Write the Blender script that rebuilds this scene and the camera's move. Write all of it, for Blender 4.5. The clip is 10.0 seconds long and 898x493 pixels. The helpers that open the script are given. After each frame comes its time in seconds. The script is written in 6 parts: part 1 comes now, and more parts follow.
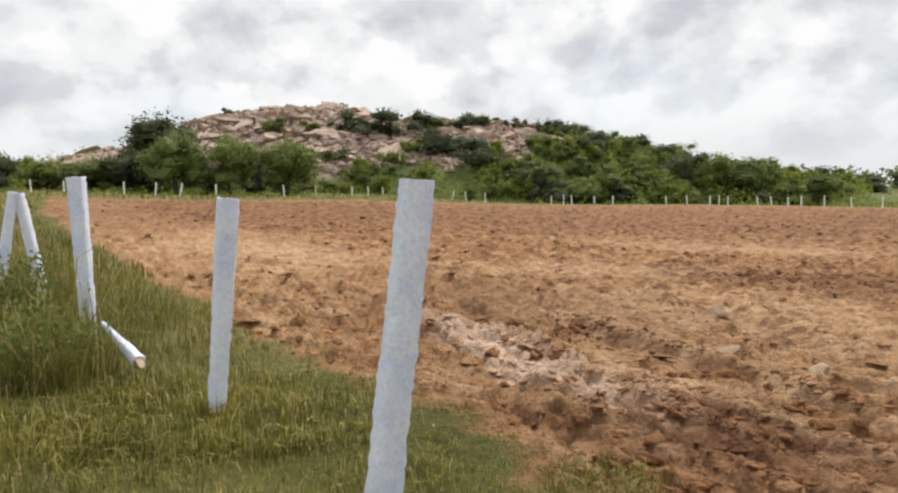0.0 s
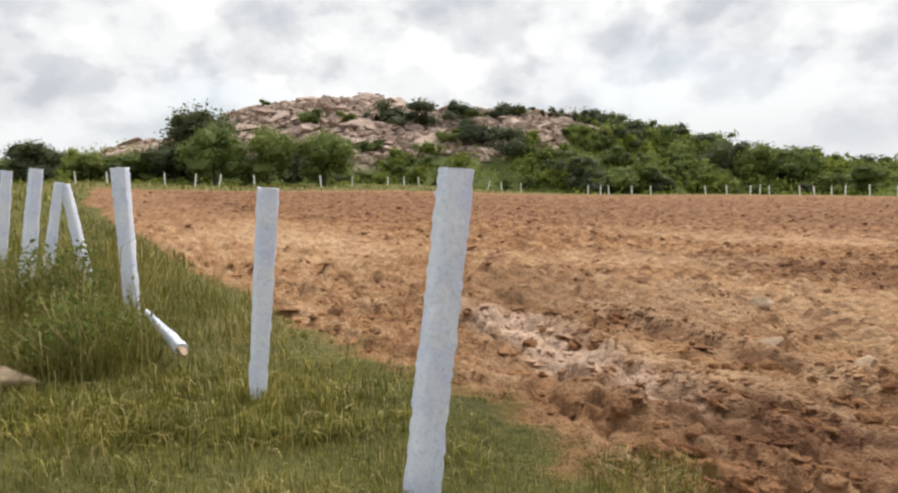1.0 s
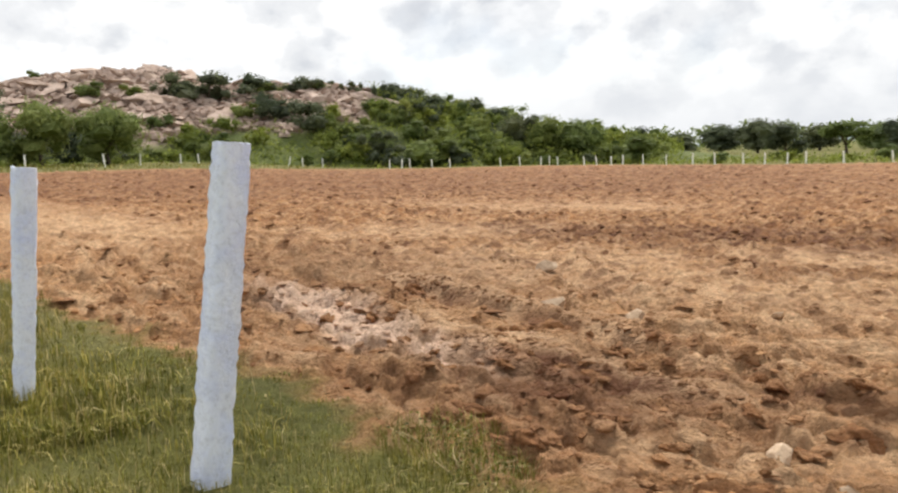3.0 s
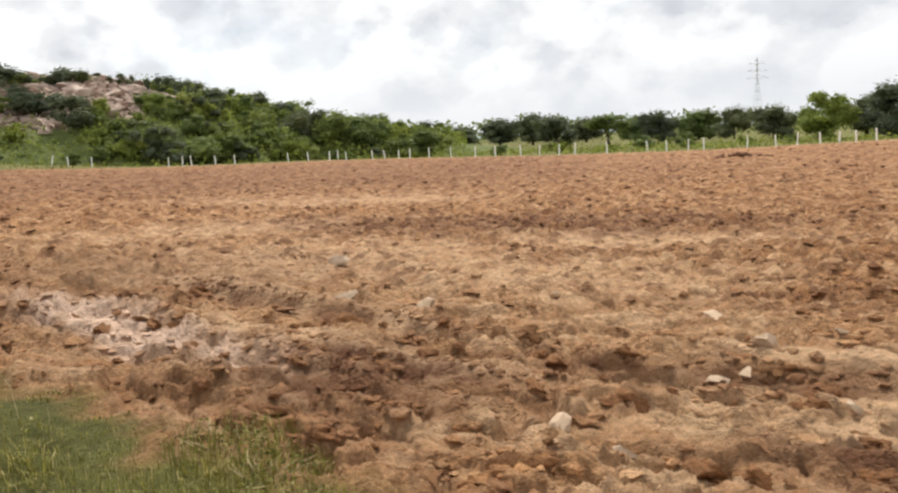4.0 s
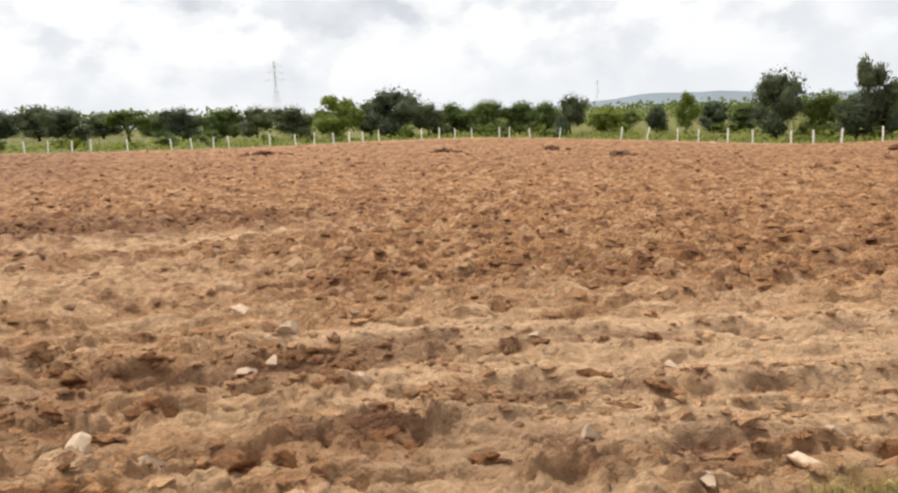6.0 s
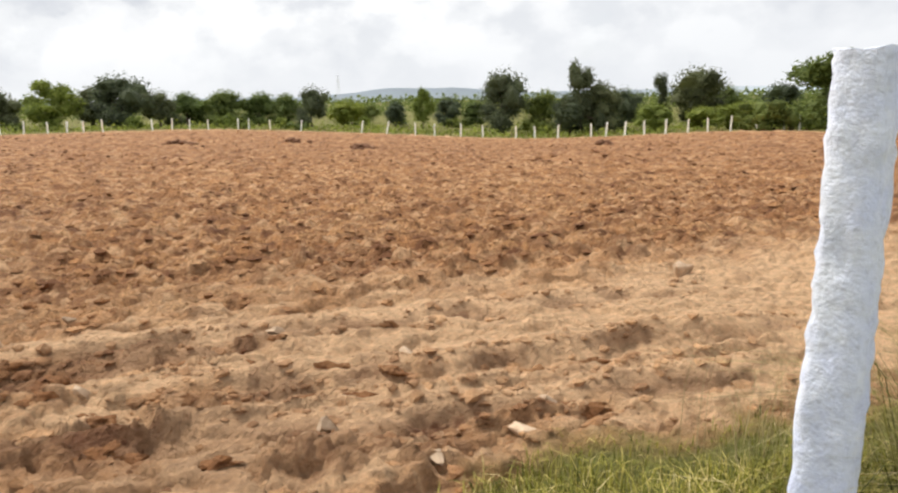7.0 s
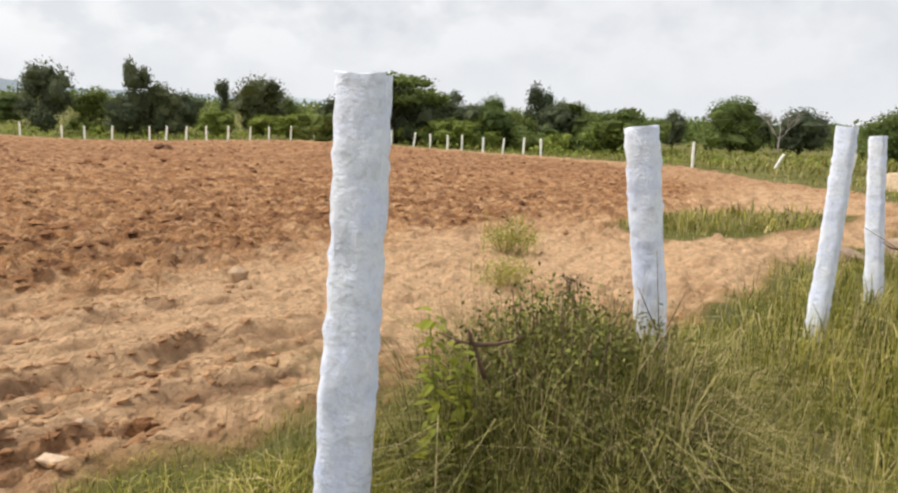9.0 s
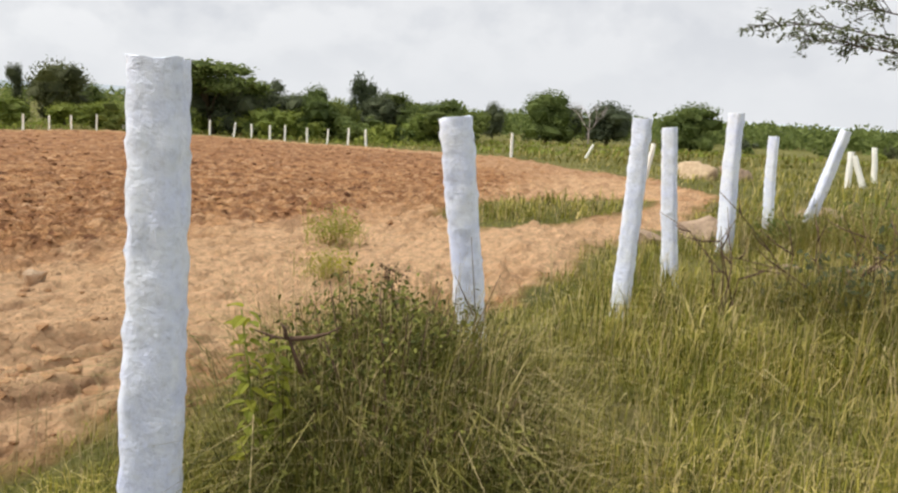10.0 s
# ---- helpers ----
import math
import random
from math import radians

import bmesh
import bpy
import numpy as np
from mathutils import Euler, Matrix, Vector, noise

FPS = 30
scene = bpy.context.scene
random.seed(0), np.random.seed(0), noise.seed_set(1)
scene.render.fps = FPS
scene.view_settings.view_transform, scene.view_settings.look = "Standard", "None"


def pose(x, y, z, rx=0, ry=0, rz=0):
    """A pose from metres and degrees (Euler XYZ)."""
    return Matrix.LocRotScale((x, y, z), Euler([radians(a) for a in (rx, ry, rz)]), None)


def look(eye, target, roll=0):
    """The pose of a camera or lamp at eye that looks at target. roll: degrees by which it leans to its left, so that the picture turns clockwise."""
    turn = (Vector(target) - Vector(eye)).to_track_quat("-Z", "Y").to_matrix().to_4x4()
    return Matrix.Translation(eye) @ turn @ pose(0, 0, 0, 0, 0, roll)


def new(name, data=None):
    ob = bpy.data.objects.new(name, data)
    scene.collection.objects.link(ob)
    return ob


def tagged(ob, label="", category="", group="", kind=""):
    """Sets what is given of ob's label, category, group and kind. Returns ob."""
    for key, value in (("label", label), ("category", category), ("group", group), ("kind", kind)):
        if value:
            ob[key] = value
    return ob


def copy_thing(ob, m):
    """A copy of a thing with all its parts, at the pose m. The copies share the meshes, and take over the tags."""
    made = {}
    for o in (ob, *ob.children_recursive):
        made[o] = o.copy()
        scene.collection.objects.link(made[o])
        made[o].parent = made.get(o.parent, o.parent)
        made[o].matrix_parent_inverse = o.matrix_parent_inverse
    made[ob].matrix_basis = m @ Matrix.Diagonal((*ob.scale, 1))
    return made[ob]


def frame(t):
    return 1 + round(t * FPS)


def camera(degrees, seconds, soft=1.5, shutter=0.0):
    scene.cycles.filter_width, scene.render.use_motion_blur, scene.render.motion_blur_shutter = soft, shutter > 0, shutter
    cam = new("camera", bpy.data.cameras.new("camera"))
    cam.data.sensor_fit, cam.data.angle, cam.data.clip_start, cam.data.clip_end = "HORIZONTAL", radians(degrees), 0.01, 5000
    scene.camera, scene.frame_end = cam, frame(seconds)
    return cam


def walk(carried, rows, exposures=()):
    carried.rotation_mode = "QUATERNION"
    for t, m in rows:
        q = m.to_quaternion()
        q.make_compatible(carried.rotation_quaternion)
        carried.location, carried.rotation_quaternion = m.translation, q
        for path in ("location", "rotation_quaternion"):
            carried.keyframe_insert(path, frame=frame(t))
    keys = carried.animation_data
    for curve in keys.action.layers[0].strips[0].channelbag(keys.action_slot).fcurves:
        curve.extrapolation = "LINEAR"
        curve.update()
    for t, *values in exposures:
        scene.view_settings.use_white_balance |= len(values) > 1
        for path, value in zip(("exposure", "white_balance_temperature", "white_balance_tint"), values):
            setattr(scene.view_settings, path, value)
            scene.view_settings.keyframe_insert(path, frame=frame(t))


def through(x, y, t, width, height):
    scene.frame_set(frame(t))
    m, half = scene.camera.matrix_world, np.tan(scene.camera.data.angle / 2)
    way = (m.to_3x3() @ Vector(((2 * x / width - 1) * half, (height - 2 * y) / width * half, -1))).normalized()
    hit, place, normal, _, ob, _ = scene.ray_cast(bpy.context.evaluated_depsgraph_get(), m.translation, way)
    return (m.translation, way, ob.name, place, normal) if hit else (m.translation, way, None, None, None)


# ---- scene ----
cam = camera(59.9, 10.0, soft=2.3)
# seconds, place, heading, tilt and lean
PATH = [
    (0, -0.163, 0.096, 1.531, 36.51, -3.22, -1.90),
    (0.5, -0.181, 0.103, 1.530, 38.08, -3.39, -2.02),
    (1, -0.184, 0.093, 1.524, 39.15, -3.84, -2.02),
    (1.5, -0.175, 0.095, 1.523, 38.42, -4.24, -2.09),
    (2, -0.150, 0.109, 1.518, 35.76, -4.69, -2.31),
    (2.2, -0.139, 0.112, 1.515, 34.18, -4.99, -2.47),
    (3.3, -0.104, 0.193, 1.501, 20.99, -6.72, -3.52),
    (3.5, -0.107, 0.199, 1.495, 18.25, -6.94, -3.77),
    (4, -0.088, 0.188, 1.495, 9.79, -7.65, -3.99),
    (4.5, -0.068, 0.189, 1.491, 0.45, -8.45, -3.68),
    (5, -0.036, 0.198, 1.486, -8.84, -8.96, -3.27),
    (5.2, -0.034, 0.194, 1.488, -11.84, -9.07, -3.05),
    (6.3, 0.000, 0.168, 1.478, -28.86, -10.18, -2.30),
    (6.5, 0.016, 0.163, 1.474, -32.41, -10.50, -2.02),
    (7, 0.051, 0.141, 1.480, -42.71, -10.86, -1.15),
    (7.5, 0.066, 0.106, 1.495, -51.72, -10.87, -0.33),
    (8, 0.071, 0.074, 1.492, -60.40, -10.69, 1.01),
    (8.5, 0.083, 0.047, 1.486, -67.14, -10.39, 2.13),
    (9, 0.082, 0.024, 1.489, -74.26, -9.92, 2.83),
    (9.5, 0.105, 0.003, 1.484, -80.89, -9.63, 3.01),
    (10, 0.109, -0.018, 1.486, -87.04, -9.90, 3.40),
]


def aimed(x, y, z, yaw, tilt, lean):
    """The camera's pose from its heading, tilt and lean in degrees."""
    return pose(x, y, z, 90, 0, yaw) @ pose(0, 0, 0, tilt, 0, 0) @ pose(0, 0, 0, 0, 0, lean)


EXPOSURES = [(0, -0.17), (1.5, -0.08), (3.5, 0.02), (5.0, -0.05), (6.5, 0.1), (7.5, 0.02), (9.0, -0.02), (10, -0.08)]
walk(cam, [(t, aimed(*row)) for t, *row in PATH], EXPOSURES)

# ---- sky and sun ----
SUN_TURN, SUN_HEIGHT = radians(8), radians(51)


def make_world():
    world = bpy.data.worlds.new("sky")
    scene.world = world
    world.use_nodes = True
    t = world.node_tree
    t.nodes.clear()
    link = t.links.new
    out = t.nodes.new("ShaderNodeOutputWorld")
    bg = t.nodes.new("ShaderNodeBackground")
    link(bg.outputs[0], out.inputs[0])
    sky = t.nodes.new("ShaderNodeTexSky")
    sky.sky_type, sky.sun_disc = "NISHITA", False
    sky.sun_elevation, sky.sun_rotation = SUN_HEIGHT, -SUN_TURN
    dim = t.nodes.new("ShaderNodeVectorMath")
    dim.operation = "SCALE"
    dim.inputs[3].default_value = 0.14
    link(sky.outputs[0], dim.inputs[0])
    co = t.nodes.new("ShaderNodeTexCoord")
    sep = t.nodes.new("ShaderNodeSeparateXYZ")
    link(co.outputs["Generated"], sep.inputs[0])

    def calc(op, a, b=None, c=None):
        m = t.nodes.new("ShaderNodeMath")
        m.operation = op
        for slot, v in zip(m.inputs, (a, b, c)):
            if v is None:
                continue
            if isinstance(v, (int, float)):
                slot.default_value = v
            else:
                link(v, slot)
        return m.outputs[0]

    up = calc("MAXIMUM", sep.outputs[2], 0.0)
    level = calc("MAXIMUM", calc("SQRT", calc("SUBTRACT", 1.0, calc("MULTIPLY", up, up))), 0.15)

    def spread(rise):
        """Bearing and height, so that the banks of cloud lie flat towards the horizon."""
        flat = t.nodes.new("ShaderNodeCombineXYZ")
        link(calc("DIVIDE", sep.outputs[0], level), flat.inputs[0])
        link(calc("DIVIDE", sep.outputs[1], level), flat.inputs[1])
        link(calc("ADD", calc("MULTIPLY", up, 1.45), rise), flat.inputs[2])
        return flat.outputs[0]

    here, above = spread(0.0), spread(0.06)

    def fog(scale, detail, rough, warp=0.0, seed=0.0, at=here):
        n = t.nodes.new("ShaderNodeTexNoise")
        n.noise_dimensions = "4D"
        n.inputs["W"].default_value = seed
        n.inputs["Scale"].default_value = scale
        n.inputs["Detail"].default_value = detail
        n.inputs["Roughness"].default_value = rough
        n.inputs["Distortion"].default_value = warp
        link(at, n.inputs["Vector"])
        return n.outputs[0]

    def ramp(value, stops, smooth="EASE"):
        r = t.nodes.new("ShaderNodeValToRGB")
        r.color_ramp.interpolation = smooth
        e = r.color_ramp.elements
        while len(e) < len(stops):
            e.new(0.5)
        for el, (p, c) in zip(e, stops):
            el.position, el.color = p, (*c, 1)
        link(value, r.inputs[0])
        return r.outputs[0]

    def mix(f, a, b):
        m = t.nodes.new("ShaderNodeMix")
        m.data_type = "RGBA"
        link(f, m.inputs[0])
        link(a, m.inputs[6])
        link(b, m.inputs[7])
        return m.outputs[2]

    # puffy lit heads over grey undersides, thin blue gaps
    lumps = fog(9.5, 8.0, 0.5, 0.1, 3.1)
    under = calc("ADD", calc("MULTIPLY", calc("SUBTRACT", lumps, fog(9.5, 8.0, 0.5, 0.1, 3.1, above)), 1.7), 0.5)
    cover = fog(3.0, 4.0, 0.55, 0.0, 1.7)
    body = ramp(lumps, [(0.33, (0.77, 0.79, 0.83)), (0.45, (0.92, 0.93, 0.945)), (0.56, (1.08, 1.08, 1.075))])
    shade = ramp(under, [(0.3, (0.83, 0.845, 0.87)), (0.5, (0.97, 0.975, 0.98)), (0.66, (1.06, 1.06, 1.06))])
    cloud = t.nodes.new("ShaderNodeMix")
    cloud.data_type, cloud.blend_type = "RGBA", "MULTIPLY"
    cloud.inputs[0].default_value = 1.0
    link(body, cloud.inputs[6])
    link(shade, cloud.inputs[7])
    # the sky is more open towards the hill and closes to an even grey the other way
    side = calc("ADD", calc("MULTIPLY", sep.outputs[0], -0.42), calc("MULTIPLY", sep.outputs[1], 0.3))
    gap = calc("ADD", cover, calc("MULTIPLY", side, 0.14))
    blue = ramp(gap, [(0.62, (0, 0, 0)), (0.8, (0.3, 0.3, 0.3))])
    grey = t.nodes.new("ShaderNodeRGB")
    grey.outputs[0].default_value = (0.77, 0.79, 0.83, 1)
    even = ramp(calc("ADD", calc("MULTIPLY", side, -0.8), 0.42), [(0.3, (0.1, 0.1, 0.1)), (0.8, (0.72, 0.72, 0.72))])
    whole = mix(even, cloud.outputs[2], grey.outputs[0])
    mist = t.nodes.new("ShaderNodeRGB")
    mist.outputs[0].default_value = (0.84, 0.86, 0.89, 1)
    veil = ramp(up, [(0.0, (0.8, 0.8, 0.8)), (0.14, (0.0, 0.0, 0.0))])
    colour = mix(veil, mix(blue, whole, dim.outputs[0]), mist.outputs[0])
    link(colour, bg.inputs[0])
    bg.inputs[1].default_value = 1.0


make_world()
lamp = bpy.data.lights.new("sun", "SUN")
lamp.energy, lamp.angle, lamp.color = 3.75, radians(4), (1.0, 0.945, 0.86)
sun = new("sun", lamp)
sun.matrix_world = look((-60 * math.sin(SUN_TURN), 60 * math.cos(SUN_TURN), 60 * math.tan(SUN_HEIGHT)), (0, 0, 0))

# ---- materials ----


class Shader:
    """A principled material, with short calls for its nodes."""

    def __init__(self, name, rough=0.9, metal=0.0):
        self.mat = bpy.data.materials.new(name)
        self.mat.use_nodes = True
        self.t = self.mat.node_tree
        self.bsdf = self.t.nodes["Principled BSDF"]
        self.bsdf.inputs["Roughness"].default_value = rough
        self.bsdf.inputs["Metallic"].default_value = metal
        self.bsdf.inputs["Specular IOR Level"].default_value = 0.25
        self.co = self.t.nodes.new("ShaderNodeNewGeometry").outputs["Position"]
        self.obj = self.t.nodes.new("ShaderNodeTexCoord").outputs["Object"]

    def put(self, slot, v):
        if isinstance(v, (int, float)):
            slot.default_value = v
        elif isinstance(v, tuple):
            slot.default_value = (*v, 1) if len(v) == 3 else v
        else:
            self.t.links.new(v, slot)

    def noise(self, scale, detail=4.0, rough=0.55, world=True, warp=0.0):
        n = self.t.nodes.new("ShaderNodeTexNoise")
        for key, v in (("Scale", scale), ("Detail", detail), ("Roughness", rough), ("Distortion", warp)):
            n.inputs[key].default_value = v
        self.t.links.new(self.co if world else self.obj, n.inputs["Vector"])
        return n.outputs[0]

    def ramp(self, value, *stops):
        r = self.t.nodes.new("ShaderNodeValToRGB")
        e = r.color_ramp.elements
        while len(e) < len(stops):
            e.new(0.5)
        for el, (p, c) in zip(e, stops):
            el.position = p
            el.color = (*c, 1) if isinstance(c, tuple) else (c, c, c, 1)
        self.put(r.inputs[0], value)
        return r.outputs[0]

    def mix(self, f, a, b, kind="MIX"):
        m = self.t.nodes.new("ShaderNodeMix")
        m.data_type, m.blend_type = "RGBA", kind
        self.put(m.inputs[0], f)
        self.put(m.inputs[6], a)
        self.put(m.inputs[7], b)
        return m.outputs[2]

    def calc(self, op, a, b=0.0):
        m = self.t.nodes.new("ShaderNodeMath")
        m.operation = op
        self.put(m.inputs[0], a)
        self.put(m.inputs[1], b)
        return m.outputs[0]

    def mask(self, name):
        a = self.t.nodes.new("ShaderNodeAttribute")
        a.attribute_name = name
        return a.outputs["Fac"]

    def chance(self):
        return self.t.nodes.new("ShaderNodeObjectInfo").outputs["Random"]

    def island(self):
        return self.t.nodes.new("ShaderNodeNewGeometry").outputs["Random Per Island"]

    def finish(self, colour, height=None, depth=0.02, strength=0.6, through=0.0):
        self.put(self.bsdf.inputs["Base Color"], colour)
        if height is not None:
            b = self.t.nodes.new("ShaderNodeBump")
            b.inputs["Strength"].default_value, b.inputs["Distance"].default_value = strength, depth
            self.put(b.inputs["Height"], height)
            self.t.links.new(b.outputs[0], self.bsdf.inputs["Normal"])
        if through:
            leaf = self.t.nodes.new("ShaderNodeBsdfTranslucent")
            self.put(leaf.inputs[0], colour)
            both = self.t.nodes.new("ShaderNodeMixShader")
            both.inputs[0].default_value = through
            self.t.links.new(self.bsdf.outputs[0], both.inputs[1])
            self.t.links.new(leaf.outputs[0], both.inputs[2])
            self.t.links.new(both.outputs[0], self.t.nodes["Material Output"].inputs[0])
        return self.mat


def soil_colour(s):
    base = s.ramp(s.noise(0.5, 6, 0.6), (0.28, (0.33, 0.15, 0.06)), (0.5, (0.47, 0.235, 0.1)), (0.72, (0.58, 0.325, 0.152)))
    # damp crumbs that the plough brought up, and dry crust
    turned = s.ramp(s.noise(3.1, 8, 0.68, warp=0.6), (0.5, 0.0), (0.6, 0.5))
    base = s.mix(turned, base, (0.215, 0.092, 0.04))
    crust = s.ramp(s.noise(2.3, 8, 0.7, warp=0.5), (0.5, 0.0), (0.62, 0.6))
    base = s.mix(crust, base, (0.7, 0.44, 0.235))
    fine = s.ramp(s.noise(16, 6, 0.7), (0.34, (0.5, 0.45, 0.4)), (0.5, (1.0, 1.0, 1.0)), (0.7, (1.3, 1.25, 1.16)))
    grit = s.ramp(s.noise(48, 4, 0.65), (0.36, (0.66, 0.62, 0.58)), (0.5, (1.0, 1.0, 1.0)), (0.66, (1.22, 1.2, 1.15)))
    return s.mix(0.75, s.mix(0.75, base, fine, "MULTIPLY"), grit, "MULTIPLY")


def bare_earth(s):
    """Red soil with its sandy, chalky and damp places, furrow shade painted in."""
    soil = soil_colour(s)
    pale = s.mix(0.75, (0.75, 0.478, 0.272), s.ramp(s.noise(12, 6, 0.65), (0.36, 0.62), (0.62, 1.1)), "MULTIPLY")
    chalk = s.mix(0.6, (0.9, 0.64, 0.47), s.ramp(s.noise(7, 5, 0.6), (0.3, 0.6), (0.7, 1.1)), "MULTIPLY")
    wet_dark = s.mix(0.5, (0.175, 0.075, 0.035), s.ramp(s.noise(6, 4, 0.6), (0.3, 0.7), (0.7, 1.2)), "MULTIPLY")
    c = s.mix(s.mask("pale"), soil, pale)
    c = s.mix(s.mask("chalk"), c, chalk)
    return s.mix(s.mask("moist_shade"), c, wet_dark)


def make_ground_material():
    s = Shader("earth_and_grass", 0.95)
    c = bare_earth(s)
    grass = s.ramp(s.noise(0.35, 6, 0.6), (0.3, (0.105, 0.105, 0.023)), (0.5, (0.17, 0.165, 0.04)), (0.7, (0.26, 0.225, 0.078)))
    grass = s.mix(0.7, grass, s.ramp(s.noise(9, 4, 0.7), (0.3, 0.5), (0.65, 1.15)), "MULTIPLY")
    c = s.mix(s.mask("grassy"), c, grass)
    bump = s.calc("ADD", s.calc("MULTIPLY", s.noise(9, 5, 0.6), 1.4), s.calc("MULTIPLY", s.noise(30, 6, 0.68), 0.8))
    return s.finish(c, bump, 0.08, 1.0)


def make_clod_material(name, damp):
    s = Shader(name, 0.96)
    c = s.mix(0.75, s.mix(damp, bare_earth(s), (0.19, 0.085, 0.04)), s.ramp(s.island(), (0.0, (0.74, 0.7, 0.66)), (0.6, (0.98, 0.97, 0.95)), (1.0, (1.2, 1.2, 1.16))), "MULTIPLY")
    return s.finish(c, s.calc("ADD", s.noise(40, 5, 0.65), s.calc("MULTIPLY", s.noise(13, 6, 0.65), 2.0)), 0.025, 1.0)


def make_stone_material(name, dark, light):
    s = Shader(name, 0.9)
    c = s.ramp(s.noise(7, 6, 0.65), (0.3, dark), (0.62, light))
    c = s.mix(0.5, c, s.ramp(s.chance(), (0, 0.75), (1, 1.2)), "MULTIPLY")
    return s.finish(c, s.noise(25, 6, 0.65), 0.02, 0.7)


def make_post_material(name, low, high):
    s = Shader(name, 0.92)
    wash = s.ramp(s.noise(5, 5, 0.6), (0.3, low), (0.6, high))
    speck = s.ramp(s.noise(38, 4, 0.7), (0.36, 0.66), (0.5, 1.0))
    c = s.mix(0.4, wash, speck, "MULTIPLY")
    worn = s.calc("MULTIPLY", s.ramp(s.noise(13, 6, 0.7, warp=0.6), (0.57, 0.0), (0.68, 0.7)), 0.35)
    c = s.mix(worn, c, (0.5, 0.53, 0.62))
    return s.finish(c, s.calc("ADD", s.noise(22, 6, 0.65), s.calc("MULTIPLY", s.noise(60, 3, 0.6), 0.4)), 0.018, 0.6)


def make_leaf_material(name, dark, light, through=0.4, lump=0.5):
    s = Shader(name, 0.75)
    c = s.ramp(s.island(), (0.0, dark), (1.0, light))
    c = s.mix(lump, c, s.ramp(s.chance(), (0.0, (0.6, 0.72, 0.8)), (0.5, (1, 1, 1)), (1.0, (1.35, 1.2, 0.85))), "MULTIPLY")
    c = s.mix(0.5, c, s.ramp(s.noise(0.6, 3, 0.5), (0.3, 0.65), (0.7, 1.25)), "MULTIPLY")
    return s.finish(c, through=through)


def make_blade_material(name, *stops):
    s = Shader(name, 0.7)
    c = s.ramp(s.island(), *stops)
    c = s.mix(0.6, c, s.ramp(s.noise(0.9, 4, 0.6), (0.32, (0.74, 0.76, 0.62)), (0.68, (1.32, 1.2, 0.95))), "MULTIPLY")
    c = s.mix(0.5, c, s.ramp(s.noise(3.6, 4, 0.6), (0.32, 0.62), (0.68, 1.3)), "MULTIPLY")
    return s.finish(c, through=0.24)


def make_bark_material():
    s = Shader("bark", 0.95)
    return s.finish(s.ramp(s.noise(3, 5, 0.6), (0.3, (0.055, 0.042, 0.032)), (0.7, (0.15, 0.115, 0.085))), s.noise(12, 4), 0.05, 0.7)


def make_hill_material():
    s = Shader("hill_rock", 0.93)
    # darker than the boulders, to paint shaded crevices between them
    rock = s.ramp(s.noise(0.16, 7, 0.62), (0.3, (0.2, 0.14, 0.105)), (0.5, (0.37, 0.28, 0.22)), (0.7, (0.5, 0.4, 0.325)))
    scrub = s.ramp(s.noise(0.25, 6, 0.62), (0.3, (0.075, 0.1, 0.026)), (0.7, (0.17, 0.195, 0.055)))
    c = s.mix(s.mask("grassy"), rock, scrub)
    return s.finish(c, s.noise(0.5, 7, 0.65), 0.9, 0.9)


def make_boulder_material():
    s = Shader("granite_boulder", 0.92)
    rock = s.ramp(s.noise(0.3, 7, 0.65), (0.3, (0.28, 0.205, 0.165)), (0.5, (0.5, 0.385, 0.315)), (0.72, (0.64, 0.525, 0.45)))
    c = s.mix(0.6, rock, s.ramp(s.chance(), (0.0, (0.7, 0.66, 0.64)), (0.6, (1.0, 0.97, 0.94)), (1.0, (1.2, 1.18, 1.14))), "MULTIPLY")
    return s.finish(c, s.noise(0.9, 7, 0.65), 0.4, 0.8)


def make_plain(name, colour, rough=0.8, metal=0.0, scale=4.0):
    s = Shader(name, rough, metal)
    c = s.mix(0.5, colour, s.ramp(s.noise(scale, 5, 0.6), (0.3, 0.7), (0.7, 1.15)), "MULTIPLY")
    return s.finish(c, s.noise(scale * 3, 4), 0.01, 0.4)


M_GROUND = make_ground_material()
M_CLOD = make_clod_material("clods", 0.0)
M_SLAB = make_clod_material("damp_clods", 0.45)
M_ROCK = make_stone_material("field_stone", (0.38, 0.26, 0.165), (0.63, 0.47, 0.325))
M_BOULDER_NEAR = make_stone_material("weathered_boulder", (0.17, 0.12, 0.085), (0.42, 0.31, 0.22))
M_TAN = make_stone_material("tan_sandy_rock", (0.3, 0.21, 0.13), (0.5, 0.38, 0.25))
# one whitewash twice: blue skylight painted into the near posts, warmer brightness into the far
M_POST = make_post_material("skylit_whitewash", (0.71, 0.775, 1.0), (0.86, 0.905, 1.0))
M_POST_FAR = make_post_material("warm_lit_whitewash", (0.88, 0.86, 0.8), (0.96, 0.95, 0.9))
M_LEAF = make_leaf_material("tree_leaves", (0.085, 0.118, 0.03), (0.22, 0.27, 0.08), 0.45)
M_LEAF_BRIGHT = make_leaf_material("fresh_leaves", (0.12, 0.16, 0.026), (0.32, 0.365, 0.08))
# dark green lifted and greyed, so distance haze is part of the colour
M_LEAF_DARK = make_leaf_material("hazed_dark_leaves", (0.07, 0.086, 0.048), (0.165, 0.19, 0.1), 0.45)
